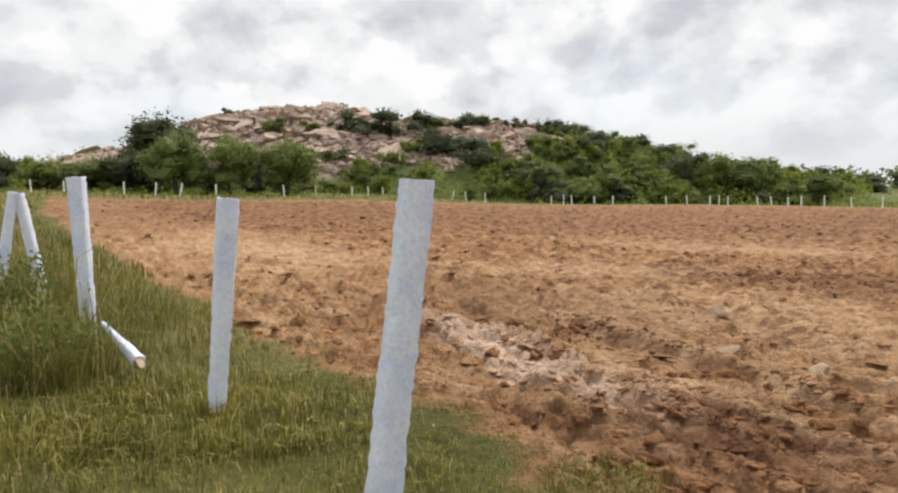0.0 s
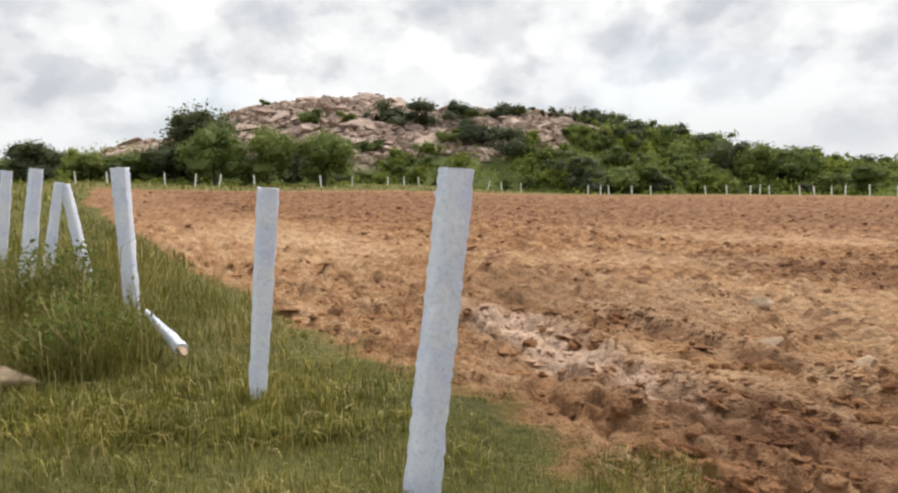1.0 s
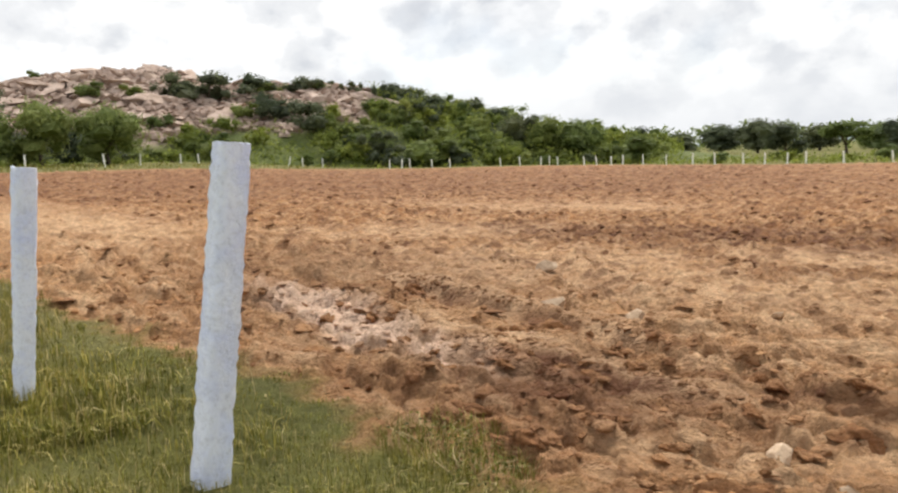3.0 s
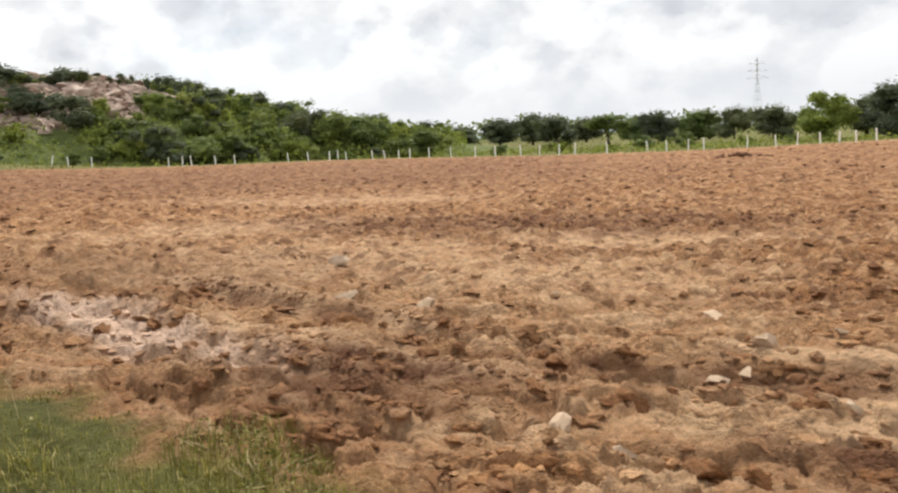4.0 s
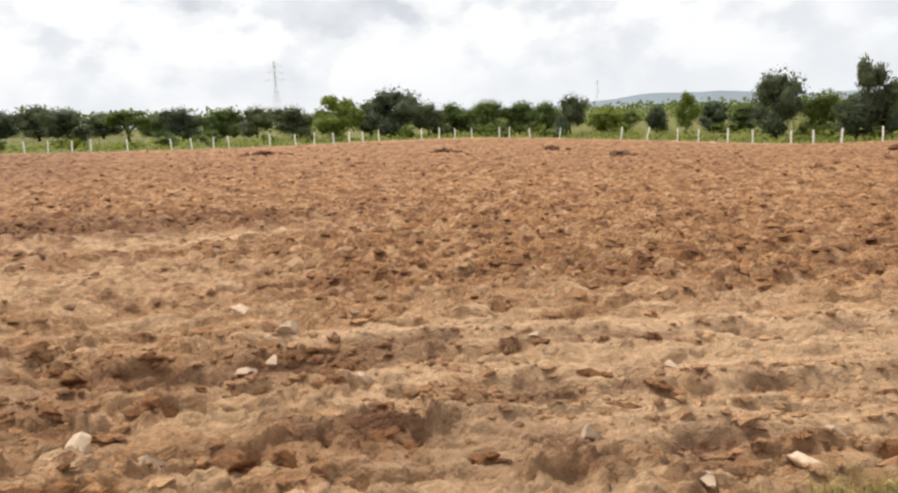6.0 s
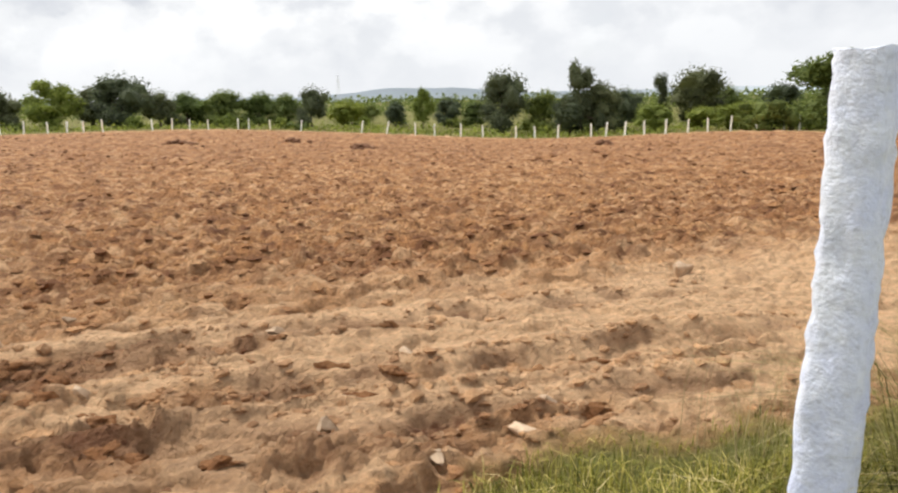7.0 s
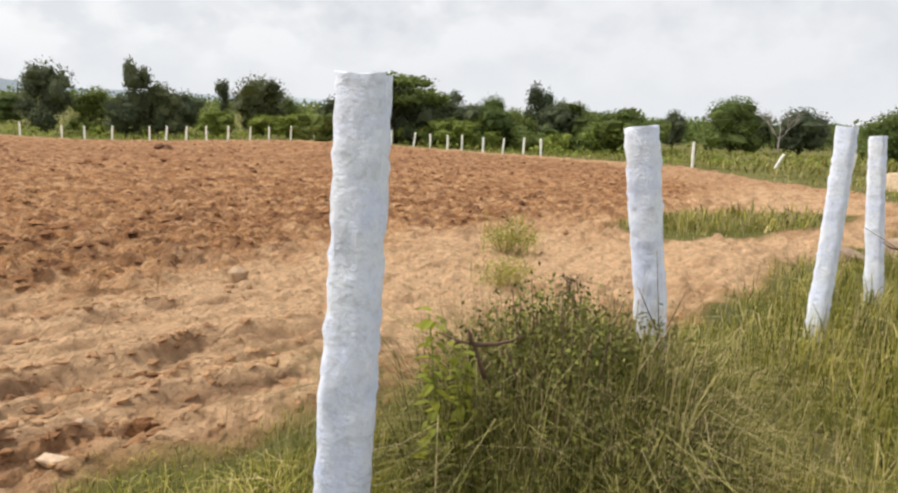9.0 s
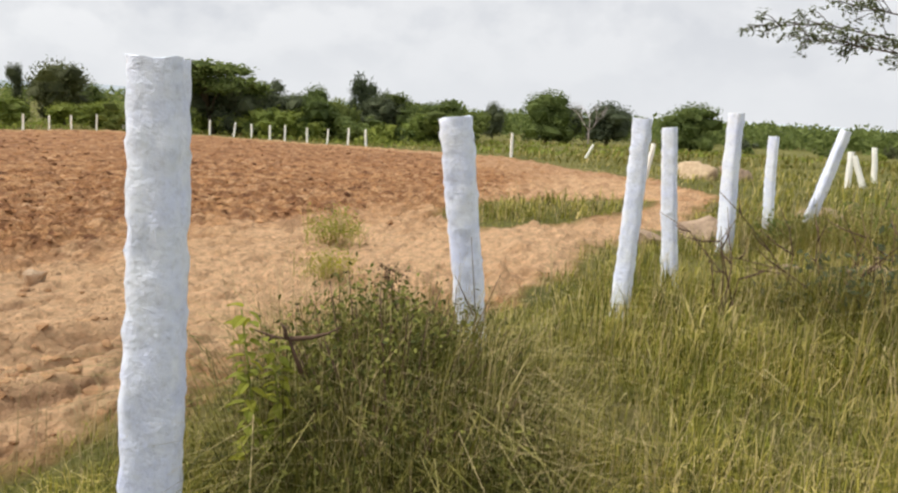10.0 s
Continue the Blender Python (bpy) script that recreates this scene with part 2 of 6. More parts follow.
M_LEAF_YELLOW = make_leaf_material("yellow_green_leaves", (0.22, 0.25, 0.03), (0.45, 0.44, 0.08))
M_LEAF_LIGHT = make_leaf_material("pale_green_leaves", (0.14, 0.18, 0.045), (0.33, 0.37, 0.12), 0.45)
M_LEAF_OLIVE = make_leaf_material("weed_leaves", (0.045, 0.056, 0.013), (0.26, 0.26, 0.06), 0.18, 0.0)
M_BLADE = make_blade_material("verge_grass", (0.0, (0.102, 0.108, 0.019)), (0.5, (0.19, 0.182, 0.035)), (0.78, (0.275, 0.24, 0.062)), (0.93, (0.42, 0.35, 0.15)), (1.0, (0.55, 0.46, 0.25)))
M_BLADE_DRY = make_blade_material("meadow_grass", (0.0, (0.065, 0.076, 0.012)), (0.4, (0.2, 0.21, 0.033)), (0.72, (0.39, 0.355, 0.078)), (0.9, (0.52, 0.44, 0.17)), (1.0, (0.7, 0.6, 0.35)))
# darker copy of the grass colours, painting the shade inside the bush
M_BLADE_SHADE = make_blade_material("shaded_bush_grass", (0.0, (0.05, 0.057, 0.012)), (0.5, (0.14, 0.142, 0.03)), (0.78, (0.26, 0.24, 0.06)), (0.93, (0.4, 0.36, 0.15)), (1.0, (0.6, 0.52, 0.3)))
M_BARK = make_bark_material()
M_HILL = make_hill_material()
M_BOULDER = make_boulder_material()
# steel kept pale, with the haze before the far pylons in its colour
M_STEEL = make_plain("hazed_steel", (0.8, 0.82, 0.86), 0.6, 0.0, 0.5)
M_WALL = make_plain("white_plaster", (0.72, 0.71, 0.69), 0.9, 0.0, 0.6)
# the haze of distance is put into the hills' pale blue colour
M_FAR = make_plain("hazed_hills", (0.6, 0.67, 0.74), 1.0, 0.0, 0.004)
M_TWIG = make_plain("dry_twig", (0.13, 0.08, 0.055), 0.95, 0.0, 20)
M_DRY = make_plain("dry_stalk", (0.47, 0.37, 0.19), 0.9, 0.0, 20)

# ---- numbers and meshes ----
_turns = np.random.RandomState(7)
_GRID = _turns.rand(256, 256) * 2 * np.pi


def hills(x, y, seed=0):
    """Smooth gradient noise, about -1 to 1."""
    x, y = np.asarray(x, float) + 17.3 * seed, np.asarray(y, float) - 9.1 * seed
    ix, iy = np.floor(x).astype(int), np.floor(y).astype(int)
    fx, fy = x - ix, y - iy
    u, v = fx * fx * fx * (fx * (fx * 6 - 15) + 10), fy * fy * fy * (fy * (fy * 6 - 15) + 10)

    def corner(a, b):
        g = _GRID[(ix + a) & 255, (iy + b) & 255]
        return np.cos(g) * (fx - a) + np.sin(g) * (fy - b)

    low = corner(0, 0) * (1 - u) + corner(1, 0) * u
    high = corner(0, 1) * (1 - u) + corner(1, 1) * u
    return 1.5 * (low * (1 - v) + high * v)


def flat_mesh(name, verts, faces, smooth=False):
    """A mesh from arrays of places and of faces, all with as many corners."""
    me = bpy.data.meshes.new(name)
    verts, faces = np.asarray(verts, np.float32), np.asarray(faces, np.int32)
    n, k = faces.shape
    me.vertices.add(len(verts))
    me.vertices.foreach_set("co", verts.ravel())
    me.loops.add(n * k)
    me.loops.foreach_set("vertex_index", faces.ravel())
    me.polygons.add(n)
    me.polygons.foreach_set("loop_start", np.arange(0, n * k, k, dtype=np.int32))
    me.polygons.foreach_set("loop_total", np.full(n, k, np.int32))
    me.polygons.foreach_set("use_smooth", np.full(n, smooth))
    me.update(calc_edges=True)
    return me


def part(name, shape, material, parent=None, label=""):
    """One mesh object, from a bmesh or a mesh, under a thing or a part."""
    if isinstance(shape, bmesh.types.BMesh):
        me = bpy.data.meshes.new(name)
        shape.to_mesh(me)
        shape.free()
    else:
        me = shape
    if not me.materials:
        me.materials.append(material)
    ob = new(name, me)
    if parent is not None:
        ob.parent = parent
    return tagged(ob, label)


def empty(name, m=None):
    ob = new(name)
    ob.empty_display_size = 0.1
    if m is not None:
        ob.matrix_basis = m
    return ob


def polar(az, far):
    """Plan place at a bearing, in degrees to the left of +y, and a distance."""
    a = radians(az)
    return -far * math.sin(a), far * math.cos(a)


def joined_lumps(x, y, z, size, base_v, base_f, rng, squash=0.7):
    """Many uneven lumps in one mesh."""
    n, k = len(x), len(base_v)
    v = base_v[None] * (1 + (0.3 if k < 40 else 0.16) * rng.randn(n, k, 1)).clip(0.55, 1.6)
    a = rng.rand(n) * 6.28318
    c, s = np.cos(a)[:, None], np.sin(a)[:, None]
    stretch = rng.uniform(0.8, 1.4, (n, 1))
    vx, vy, vz = v[..., 0] * stretch, v[..., 1], v[..., 2] * squash * rng.uniform(0.6, 1.2, (n, 1))
    tip = rng.uniform(-0.3, 0.3, (n, 1))
    vz = vz + tip * vx * 0.6
    p = np.stack([vx * c - vy * s, vx * s + vy * c, vz], -1) * size[:, None, None] + np.stack([x, y, z], 1)[:, None]
    f = base_f[None] + (np.arange(n) * k)[:, None, None]
    return p.reshape(-1, 3), f.reshape(-1, 3)


def ball(cuts):
    bm = bmesh.new()
    bmesh.ops.create_icosphere(bm, subdivisions=cuts, radius=1.0)
    v = np.array([p.co[:] for p in bm.verts])
    f = np.array([[p.index for p in q.verts] for q in bm.faces])
    bm.free()
    return v, f


# ---- the lie of the land ----
LEVELS = np.array([
    (0, 0, 0.0), (0, 6, 0.0), (-2.7, 3, 0.03), (-7.4, 4, 0.3), (-13, 5.2, 0.65), (4.4, 0, 0.0), (7.2, -1.7, 0.0), (9.7, -2.9, 0.05), (12.5, -4.7, 0.0),
    (28, -6, -0.55), (-93, 48, 4.3), (-80, 54, 3.4), (-83, 80, 3.2), (-55, 105, 0.6), (-43, 122, 0.0), (-28, 122, -0.6), (-2.5, 103, -1.2),
    (15, 100, -1.65), (32, 98, -1.8), (53, 100, -2.35), (58, 77, -2.65), (65, 59, -3.15), (70, 47, -2.9), (75, 37, -2.25), (73, 24, -2.3), (68, 12, -2.05),
    (50, -1, -1.2), (24, -11, 0.0)])
_far = LEVELS[np.hypot(LEVELS[:, 0], LEVELS[:, 1]) > 45]
# between the near ground and the far fence the field lies on even slopes
LEVELS = np.vstack([LEVELS] + [_far * k for k in (0.3, 0.5, 0.75, 1.25)])
REACH = 20.0


def trend(x, y):
    return -0.031 * 110 * np.tanh(np.asarray(x) / 110) - 0.011 * 120 * np.tanh(np.asarray(y) / 120)


def _near(ax, ay, bx, by):
    return np.exp(-((ax - bx) ** 2 + (ay - by) ** 2) / (2 * REACH ** 2))


_k = _near(LEVELS[:, None, 0], LEVELS[:, None, 1], LEVELS[None, :, 0], LEVELS[None, :, 1]) + 0.01 * np.eye(len(LEVELS))
_w = np.linalg.solve(_k, LEVELS[:, 2] - trend(LEVELS[:, 0], LEVELS[:, 1]))


def land(x, y):
    """The height of the ground without its clods."""
    x, y = np.asarray(x, float), np.asarray(y, float)
    z = trend(x, y)
    for (cx, cy, _), w in zip(LEVELS, _w):
        z = z + w * _near(x, y, cx, cy)
    return z


def height(x, y):
    return float(land(x, y))


FIELD = np.array([
    polar(63.3, 80), (-35, 17), (-16.8, 9.4), (-9, 6.2), (-5, 4.7), (-2.8, 4.15), (-2.2, 3.5), (-1.2, 3.25), (-0.5, 2.25), (1.5, 1.97), (2.3, 2.2), (3.5, 1.55), (5.0, 0.75),
    (6.5, -0.2), (8.2, -1.0), (10.5, -1.9), (13, -3.3), (19, -5.4), (28, -5.6), (50, -0.6), (67, 11.5), (73.5, 36.5), (64.5, 59), (57, 76.5), (52, 99), (15, 98.5),
    (-3, 101), (-28, 117), polar(29, 113), polar(36, 95), polar(45, 86), polar(54, 70), polar(60, 72)])


def inside(x, y, ring):
    """Metres from the edge of a ring of plan places, more than 0 inside."""
    far = np.full(np.shape(x), 1e9)
    odd = np.zeros(np.shape(x), bool)
    for (ax, ay), (bx, by) in zip(ring, np.roll(ring, -1, 0)):
        ex, ey = bx - ax, by - ay
        s = np.clip(((x - ax) * ex + (y - ay) * ey) / (ex * ex + ey * ey), 0, 1)
        far = np.minimum(far, np.hypot(x - ax - s * ex, y - ay - s * ey))
        cut = (ay > y) != (by > y)
        odd ^= cut & (x < ax + (y - ay) / (ey if ey else 1e-9) * ex)
    return np.where(odd, far, -far)


_DICE = [_turns.rand(256, 256) for _ in range(5)]


def lumps(x, y, size, cover, seed):
    """Rounded clods on a loose grid: their height, 0 to 1, and a chance tone for each. Cover says how many lie there."""
    shape = np.shape(x)
    high, shade = np.zeros(shape), np.full(shape, 0.5)
    some = cover > 0.01
    x, y, cover = np.asarray(x, float)[some] / size, np.asarray(y, float)[some] / size, cover[some]
    wx = x + 0.22 * hills(x * 2.3, y * 2.3, seed)
    wy = y + 0.22 * hills(x * 2.3, y * 2.3, seed + 1)
    ix, iy = np.floor(wx).astype(int), np.floor(wy).astype(int)
    best, tone = np.zeros(len(x)), np.full(len(x), 0.5)
    for di in (-1, 0, 1):
        for dj in (-1, 0, 1):
            cx, cy = ix + di, iy + dj
            p, q = (cx + seed * 37) & 255, (cy + seed * 11) & 255
            a, b, c, d, e = (dice[p, q] for dice in _DICE)
            u, v = wx - cx - 0.15 - 0.7 * a, wy - cy - 0.15 - 0.7 * b
            turn = 6.28318 * c
            cs, sn = np.cos(turn), np.sin(turn)
            wide = 0.3 + 0.36 * d
            far = ((u * cs + v * sn) / wide) ** 2 + ((v * cs - u * sn) / (wide * (0.55 + 0.45 * c))) ** 2
            body = np.clip(1 - far, 0, 1) ** 0.62 * (0.35 + 0.65 * d) * (e < cover)
            tone = np.where(body > best, a, tone)
            best = np.maximum(best, body)
    high[some], shade[some] = best, tone
    return high, shade


def step(a, b, v):
    s = np.clip((v - a) / (b - a), 0, 1)
    return s * s * (3 - 2 * s)


def patch(x, y, cx, cy, rx, ry, turn=0.0, soft=0.75):
    """1 within an uneven ellipse, 0 outside."""
    c, s = math.cos(radians(turn)), math.sin(radians(turn))
    u, v = ((x - cx) * c + (y - cy) * s) / rx, (-(x - cx) * s + (y - cy) * c) / ry
    edge = np.hypot(u, v) + 0.35 * hills(x * 1.1 / min(rx, ry), y * 1.1 / min(rx, ry), 4) + 0.15 * hills(x * 4 / min(rx, ry), y * 4 / min(rx, ry), 5)
    return 1 - step(1 - soft, 1 + soft, edge)


def track(x, y, ax, ay, bx, by, wide):
    """How near to a wheel track, 0 to 1, and the signed way across it."""
    ex, ey = bx - ax, by - ay
    long = math.hypot(ex, ey)
    s = ((x - ax) * ex + (y - ay) * ey) / long ** 2
    off = ((x - ax) * ey - (y - ay) * ex) / long + 0.12 * hills(s * long / 1.1, s * 0, 9)
    along = step(-0.06, 0.08, s) * (1 - step(0.92, 1.06, s))
    return np.exp(-(off / wide) ** 2) * along, off


ISLAND = np.array([(10.9, -0.2), (13.5, 1.1), (16, 0.2), (17.5, -2.2), (17.2, -4.0), (13.5, -2.2)])
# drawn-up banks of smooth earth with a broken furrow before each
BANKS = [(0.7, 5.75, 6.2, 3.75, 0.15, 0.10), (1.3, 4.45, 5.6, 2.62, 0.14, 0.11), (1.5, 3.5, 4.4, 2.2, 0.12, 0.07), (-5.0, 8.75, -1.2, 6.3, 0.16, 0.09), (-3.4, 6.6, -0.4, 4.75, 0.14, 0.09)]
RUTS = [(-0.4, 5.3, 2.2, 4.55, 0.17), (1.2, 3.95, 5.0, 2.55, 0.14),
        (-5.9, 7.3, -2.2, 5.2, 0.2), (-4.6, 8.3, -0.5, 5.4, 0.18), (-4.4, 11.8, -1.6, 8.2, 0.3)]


def earth(x, y):
    """All that the ground needs at plan places: height and the masks of its surface."""
    x, y = np.asarray(x, float), np.asarray(y, float)
    r = np.hypot(x, y)
    edge = inside(x, y, FIELD) + 0.22 * hills(x * 1.6, y * 1.6, 2) + 0.12 * hills(x * 5, y * 5, 3) + 0.012 * r * hills(x * 0.11, y * 0.11, 6)
    isle = inside(x, y, ISLAND) + 0.4 * hills(x * 0.9, y * 0.9, 8)
    field = step(-0.12, 0.3, edge) * (1 - step(-0.2, 0.4, isle))
    pale = 0.95 * patch(x, y, 5.4, 3.0, 2.9, 1.25, -22) + 0.8 * patch(x, y, 8.8, 2.4, 3.4, 1.9, -10)
    pale = pale + 0.75 * patch(x, y, -3.3, 10.5, 2.6, 2.0, 20) + 0.7 * patch(x, y, -7.4, 22.5, 4.6, 2.2, 5) + 0.75 * patch(x, y, 1.0, 12.6, 2.4, 1.0, -5)
    pale = pale + 0.6 * patch(x, y, 0.2, 9.0, 1.8, 1.5, 0) + 0.7 * patch(x, y, -7.0, 14.0, 2.8, 1.6, 40) + 0.95 * patch(x, y, 9.5, -0.4, 2.2, 1.4, -30)
    pale = pale + 0.6 * patch(x, y, -15, 12.5, 4.5, 2.2, -25) + 0.5 * patch(x, y, 18, -2.5, 9, 2.0, -5) + 0.1 * patch(x, y, 1.6, 3.0, 1.0, 0.4, -20)
    chalk = 1.1 * patch(x, y, -4.6, 6.55, 1.5, 0.38, -33) + 0.9 * patch(x, y, -3.2, 5.65, 1.1, 0.3, -25)
    moist_shade = 0.55 * patch(x, y, -1.6, 5.0, 1.0, 0.5, -20) + 0.6 * patch(x, y, 1.05, 3.75, 0.35, 0.16, -30) + 0.5 * patch(x, y, 1.0, 5.0, 1.7, 0.25, -12)
    moist_shade = moist_shade + 0.3 * patch(x, y, 1.55, 3.15, 1.0, 0.45, -25) + 0.32 * patch(x, y, -5.6, 8.6, 3.6, 1.9, -30) + 0.3 * patch(x, y, -2.2, 4.7, 1.4, 0.6, -25)
    moist_shade = moist_shade + 0.5 * patch(x, y, -1.2, 15.0, 4.8, 1.8, 0) + 0.5 * patch(x, y, 10.5, 58, 2.6, 0.6, 0, 0.7)
    smooth = np.clip(pale * 0.75 + 0.2 * chalk, 0, 0.8)
    # freshly turned damp soil and dry crust lie in streaks and spots
    near = (1 - step(3.2, 6.0, edge)) * field
    su, sv = 0.914 * x - 0.406 * y, 0.406 * x + 0.914 * y
    streak = hills(su * 0.9, sv * 3.4, 28) + 0.6 * hills(su * 2.4, sv * 7.0, 29)
    spot = hills(x * 2.4, y * 2.4, 34) + 0.6 * hills(x * 6, y * 6, 35)
    moist_shade = moist_shade + near * 0.12 * step(0.3, 0.5, streak) * (1 - 0.6 * np.clip(pale, 0, 1)) + (1 - near) * 0.4 * step(0.15, 0.7, spot) * (1 - 0.7 * np.clip(pale, 0, 1))
    pale = pale + near * (0.25 + 0.2 * step(-2, 1.5, x) + 0.5 * step(0.0, 0.5, -streak)) + 0.3 * patch(x, y, 3.3, 3.5, 2.4, 1.0, -22) + (1 - near) * 0.3 * step(0.25, 0.8, -spot)
    rough = field * (1 - 0.68 * smooth)
    # the trampled strip by the fence, drawn out along the wheel tracks, and the ploughed ground beyond
    torn = (1 - step(3.4, 6.0, edge)) * field
    u, v = 0.914 * x - 0.406 * y, 0.406 * x + 0.914 * y
    w = 0.35 * hills(x * 1.4, y * 1.4, 23)
    a, b = hills(x * 1.7, y * 1.7, 11), hills(x * 4.6, y * 4.6, 12)
    c = hills(x * 9.5 + 0.5 * b, y * 9.5 - 0.5 * a, 13)
    d = hills(x * 19 + 0.6 * c, y * 19 + 0.6 * b, 17)
    g = hills(x * 37 + 0.5 * d, y * 37 - 0.5 * c, 20)
    strewn = step(0.05, 0.5, hills(u * 0.8 + w, v * 2.1 - w, 27) + 0.45 * hills(x * 2.2, y * 2.2, 18))
    cover = np.clip(torn * (0.06 + 0.8 * strewn) + (1 - torn) * (0.9 + 0.25 * a), 0, 1) * (1 - 0.85 * smooth) * field * (r < 100)
    big, tone = lumps(x, y, 0.24, cover * 0.9, 3)
    mid, tone_mid = lumps(x, y, 0.125, cover * (r < 26), 6)
    small, tone_small = lumps(x, y, 0.06, np.clip(cover + 0.1, 0, 1) * field * (r < 13), 8)
    mid, small = mid * (1 - step(16, 26, r)), small * (1 - step(8, 13, r))
    beyond = step(6, 9, r)
    lump = 0.04 * a + (0.055 + 0.06 * beyond) * big + (0.038 + 0.03 * beyond) * mid * (1 - 0.4 * big) + 0.02 * small + 0.012 * b
    tone = np.where(mid > big, tone_mid, tone)
    tone = np.where(small * 0.6 > np.maximum(big, mid), tone_small, tone)
    lump = lump + 0.012 * c + 0.007 * d * (1 - step(9, 18, r)) + 0.004 * g * (1 - step(5, 9, r))
    # crusts that broke away along the wheel tracks
    plate = 0.06 * step(-0.02, 0.04, hills(u * 1.1 + w, v * 2.6 + w, 24)) + 0.045 * step(0.0, 0.05, hills(u * 2.6 - w, v * 5.2, 25)) + 0.016 * step(0.0, 0.07, hills(u * 6.0, v * 9.0 + w, 26))
    ridge = 0.035 * (2 * np.abs(hills(u * 0.7 + w, v * 2.2 - w, 27)) - 0.5)
    lump = lump + torn * (plate + ridge - 0.06)
    clod = np.clip(np.maximum(np.maximum(big, mid), 0.7 * small), 0, 1)
    for ax, ay, bx, by, wide, high in BANKS:
        rough = rough * (1 - 0.8 * track(x, y, ax, ay, bx, by, wide * 1.6)[0])
    z = land(x, y) + rough * lump + 0.6 * field * smooth * (0.02 * b + 0.016 * c + 0.012 * d * (r < 14)) + 0.04 * hills(x * 0.35, y * 0.35, 14) * step(2, 6, r)
    for ax, ay, bx, by, wide in RUTS:
        near, off = track(x, y, ax, ay, bx, by, wide)
        bank = np.exp(-((np.abs(off) - 1.9 * wide) / (0.7 * wide)) ** 2) * step(0.0, 0.05, near + 0.02)
        z = z - 0.075 * near * field + 0.05 * bank * field * step(0.0, 0.02, near)
        # rut bottoms are coloured slightly darker, unevenly
        moist_shade = moist_shade + 0.12 * near * (0.5 + hills(x * 1.5, y * 1.5, 15))
    for ax, ay, bx, by, wide, high in BANKS:
        on, off = track(x, y, ax, ay, bx, by, wide)
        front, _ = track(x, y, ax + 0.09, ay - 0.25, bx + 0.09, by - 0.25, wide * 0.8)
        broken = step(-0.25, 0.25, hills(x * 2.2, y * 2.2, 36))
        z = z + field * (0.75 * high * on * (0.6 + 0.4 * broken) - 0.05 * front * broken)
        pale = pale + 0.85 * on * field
        # shade in the furrow before the bank, painted as darker soil
        moist_shade = moist_shade + 0.55 * front * broken * field
    # each clod shows its own damp or dried side
    moist_shade = moist_shade + (0.58 - 0.3 * torn) * step(0.1, 0.3, clod) * step(0.45, 0.75, tone) * (1 - 0.6 * np.clip(chalk, 0, 1))
    pale = pale + 0.5 * step(0.1, 0.3, clod) * (1 - step(0.12, 0.32, tone))
    # soil is coloured darker from 16 m outwards, most on the left
    moist_shade = moist_shade + step(16, 40, r) * (0.24 + 0.24 * (1 - step(-10, 10, x)))
    z = z + (1 - field) * step(0.5, 4, r) * 0.03 * hills(x * 1.3, y * 1.3, 16)
    z = z - 0.13 * np.exp(-(((x + 3.9) / 2.0) ** 2 + ((y - 3.0) / 1.1) ** 2)) - 0.05 * np.exp(-(x * x + y * y) / 5.0)
    # the bank of sand at the corner by the fence
    z = z + 0.22 * np.exp(-(((x - 9.2) / 1.3) ** 2 + ((y + 0.7) / 0.8) ** 2))
    return z, 1 - field, np.clip(pale * (0.85 + 0.5 * hills(x * 2.1, y * 2.1, 19)), 0, 1) * field, np.clip(chalk, 0, 1) * field, np.clip(moist_shade * (1 - 0.7 * np.clip(chalk, 0, 1)), 0, 1) * field


def make_ground():
    """One sheet from under the camera's feet to the horizon, finer where it is near."""
    radii = [0.0]
    r = 0.4
    while r < 4200:
        radii.append(r)
        r *= 1.06 if r < 2.0 else 1.005 if r < 11 else 1.0068 if r < 26 else 1.01 if r < 70 else 1.03
    radii = np.array(radii[1:])
    seen = np.radians(np.arange(-122, 74, 0.245))
    rest = np.radians(np.arange(74, 238, 4.0))
    angle = np.concatenate([seen, rest])
    n, m = len(angle), len(radii)
    rr, aa = np.meshgrid(radii, angle, indexing="ij")
    x, y = -rr * np.sin(aa), rr * np.cos(aa)
    z, grassy, pale, chalk, moist_shade = earth(x, y)
    verts = np.stack([x, y, z], -1).reshape(-1, 3)
    i, j = np.meshgrid(np.arange(m - 1), np.arange(n), indexing="ij")
    k = (j + 1) % n
    faces = np.stack([i * n + j, i * n + k, (i + 1) * n + k, (i + 1) * n + j], -1).reshape(-1, 4)[:, ::-1]
    hub = len(verts)
    verts = np.vstack([verts, [[0, 0, float(z[0].mean())]]])
    me = flat_mesh("ground", verts, faces, True)
    bm = bmesh.new()
    bm.from_mesh(me)
    bm.verts.ensure_lookup_table()
    for a in range(n):
        bm.faces.new((bm.verts[hub], bm.verts[a], bm.verts[(a + 1) % n]))
    bmesh.ops.recalc_face_normals(bm, faces=bm.faces[:])
    bm.to_mesh(me)
    bm.free()
    for name, values in (("grassy", grassy), ("pale", pale), ("chalk", chalk), ("moist_shade", moist_shade)):
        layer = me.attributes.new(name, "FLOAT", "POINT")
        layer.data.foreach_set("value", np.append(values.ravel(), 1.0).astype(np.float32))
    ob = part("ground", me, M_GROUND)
    return tagged(ob, "ploughed red-brown field with pale sandy patches and grass verges", "ground", kind="structure")


make_ground()


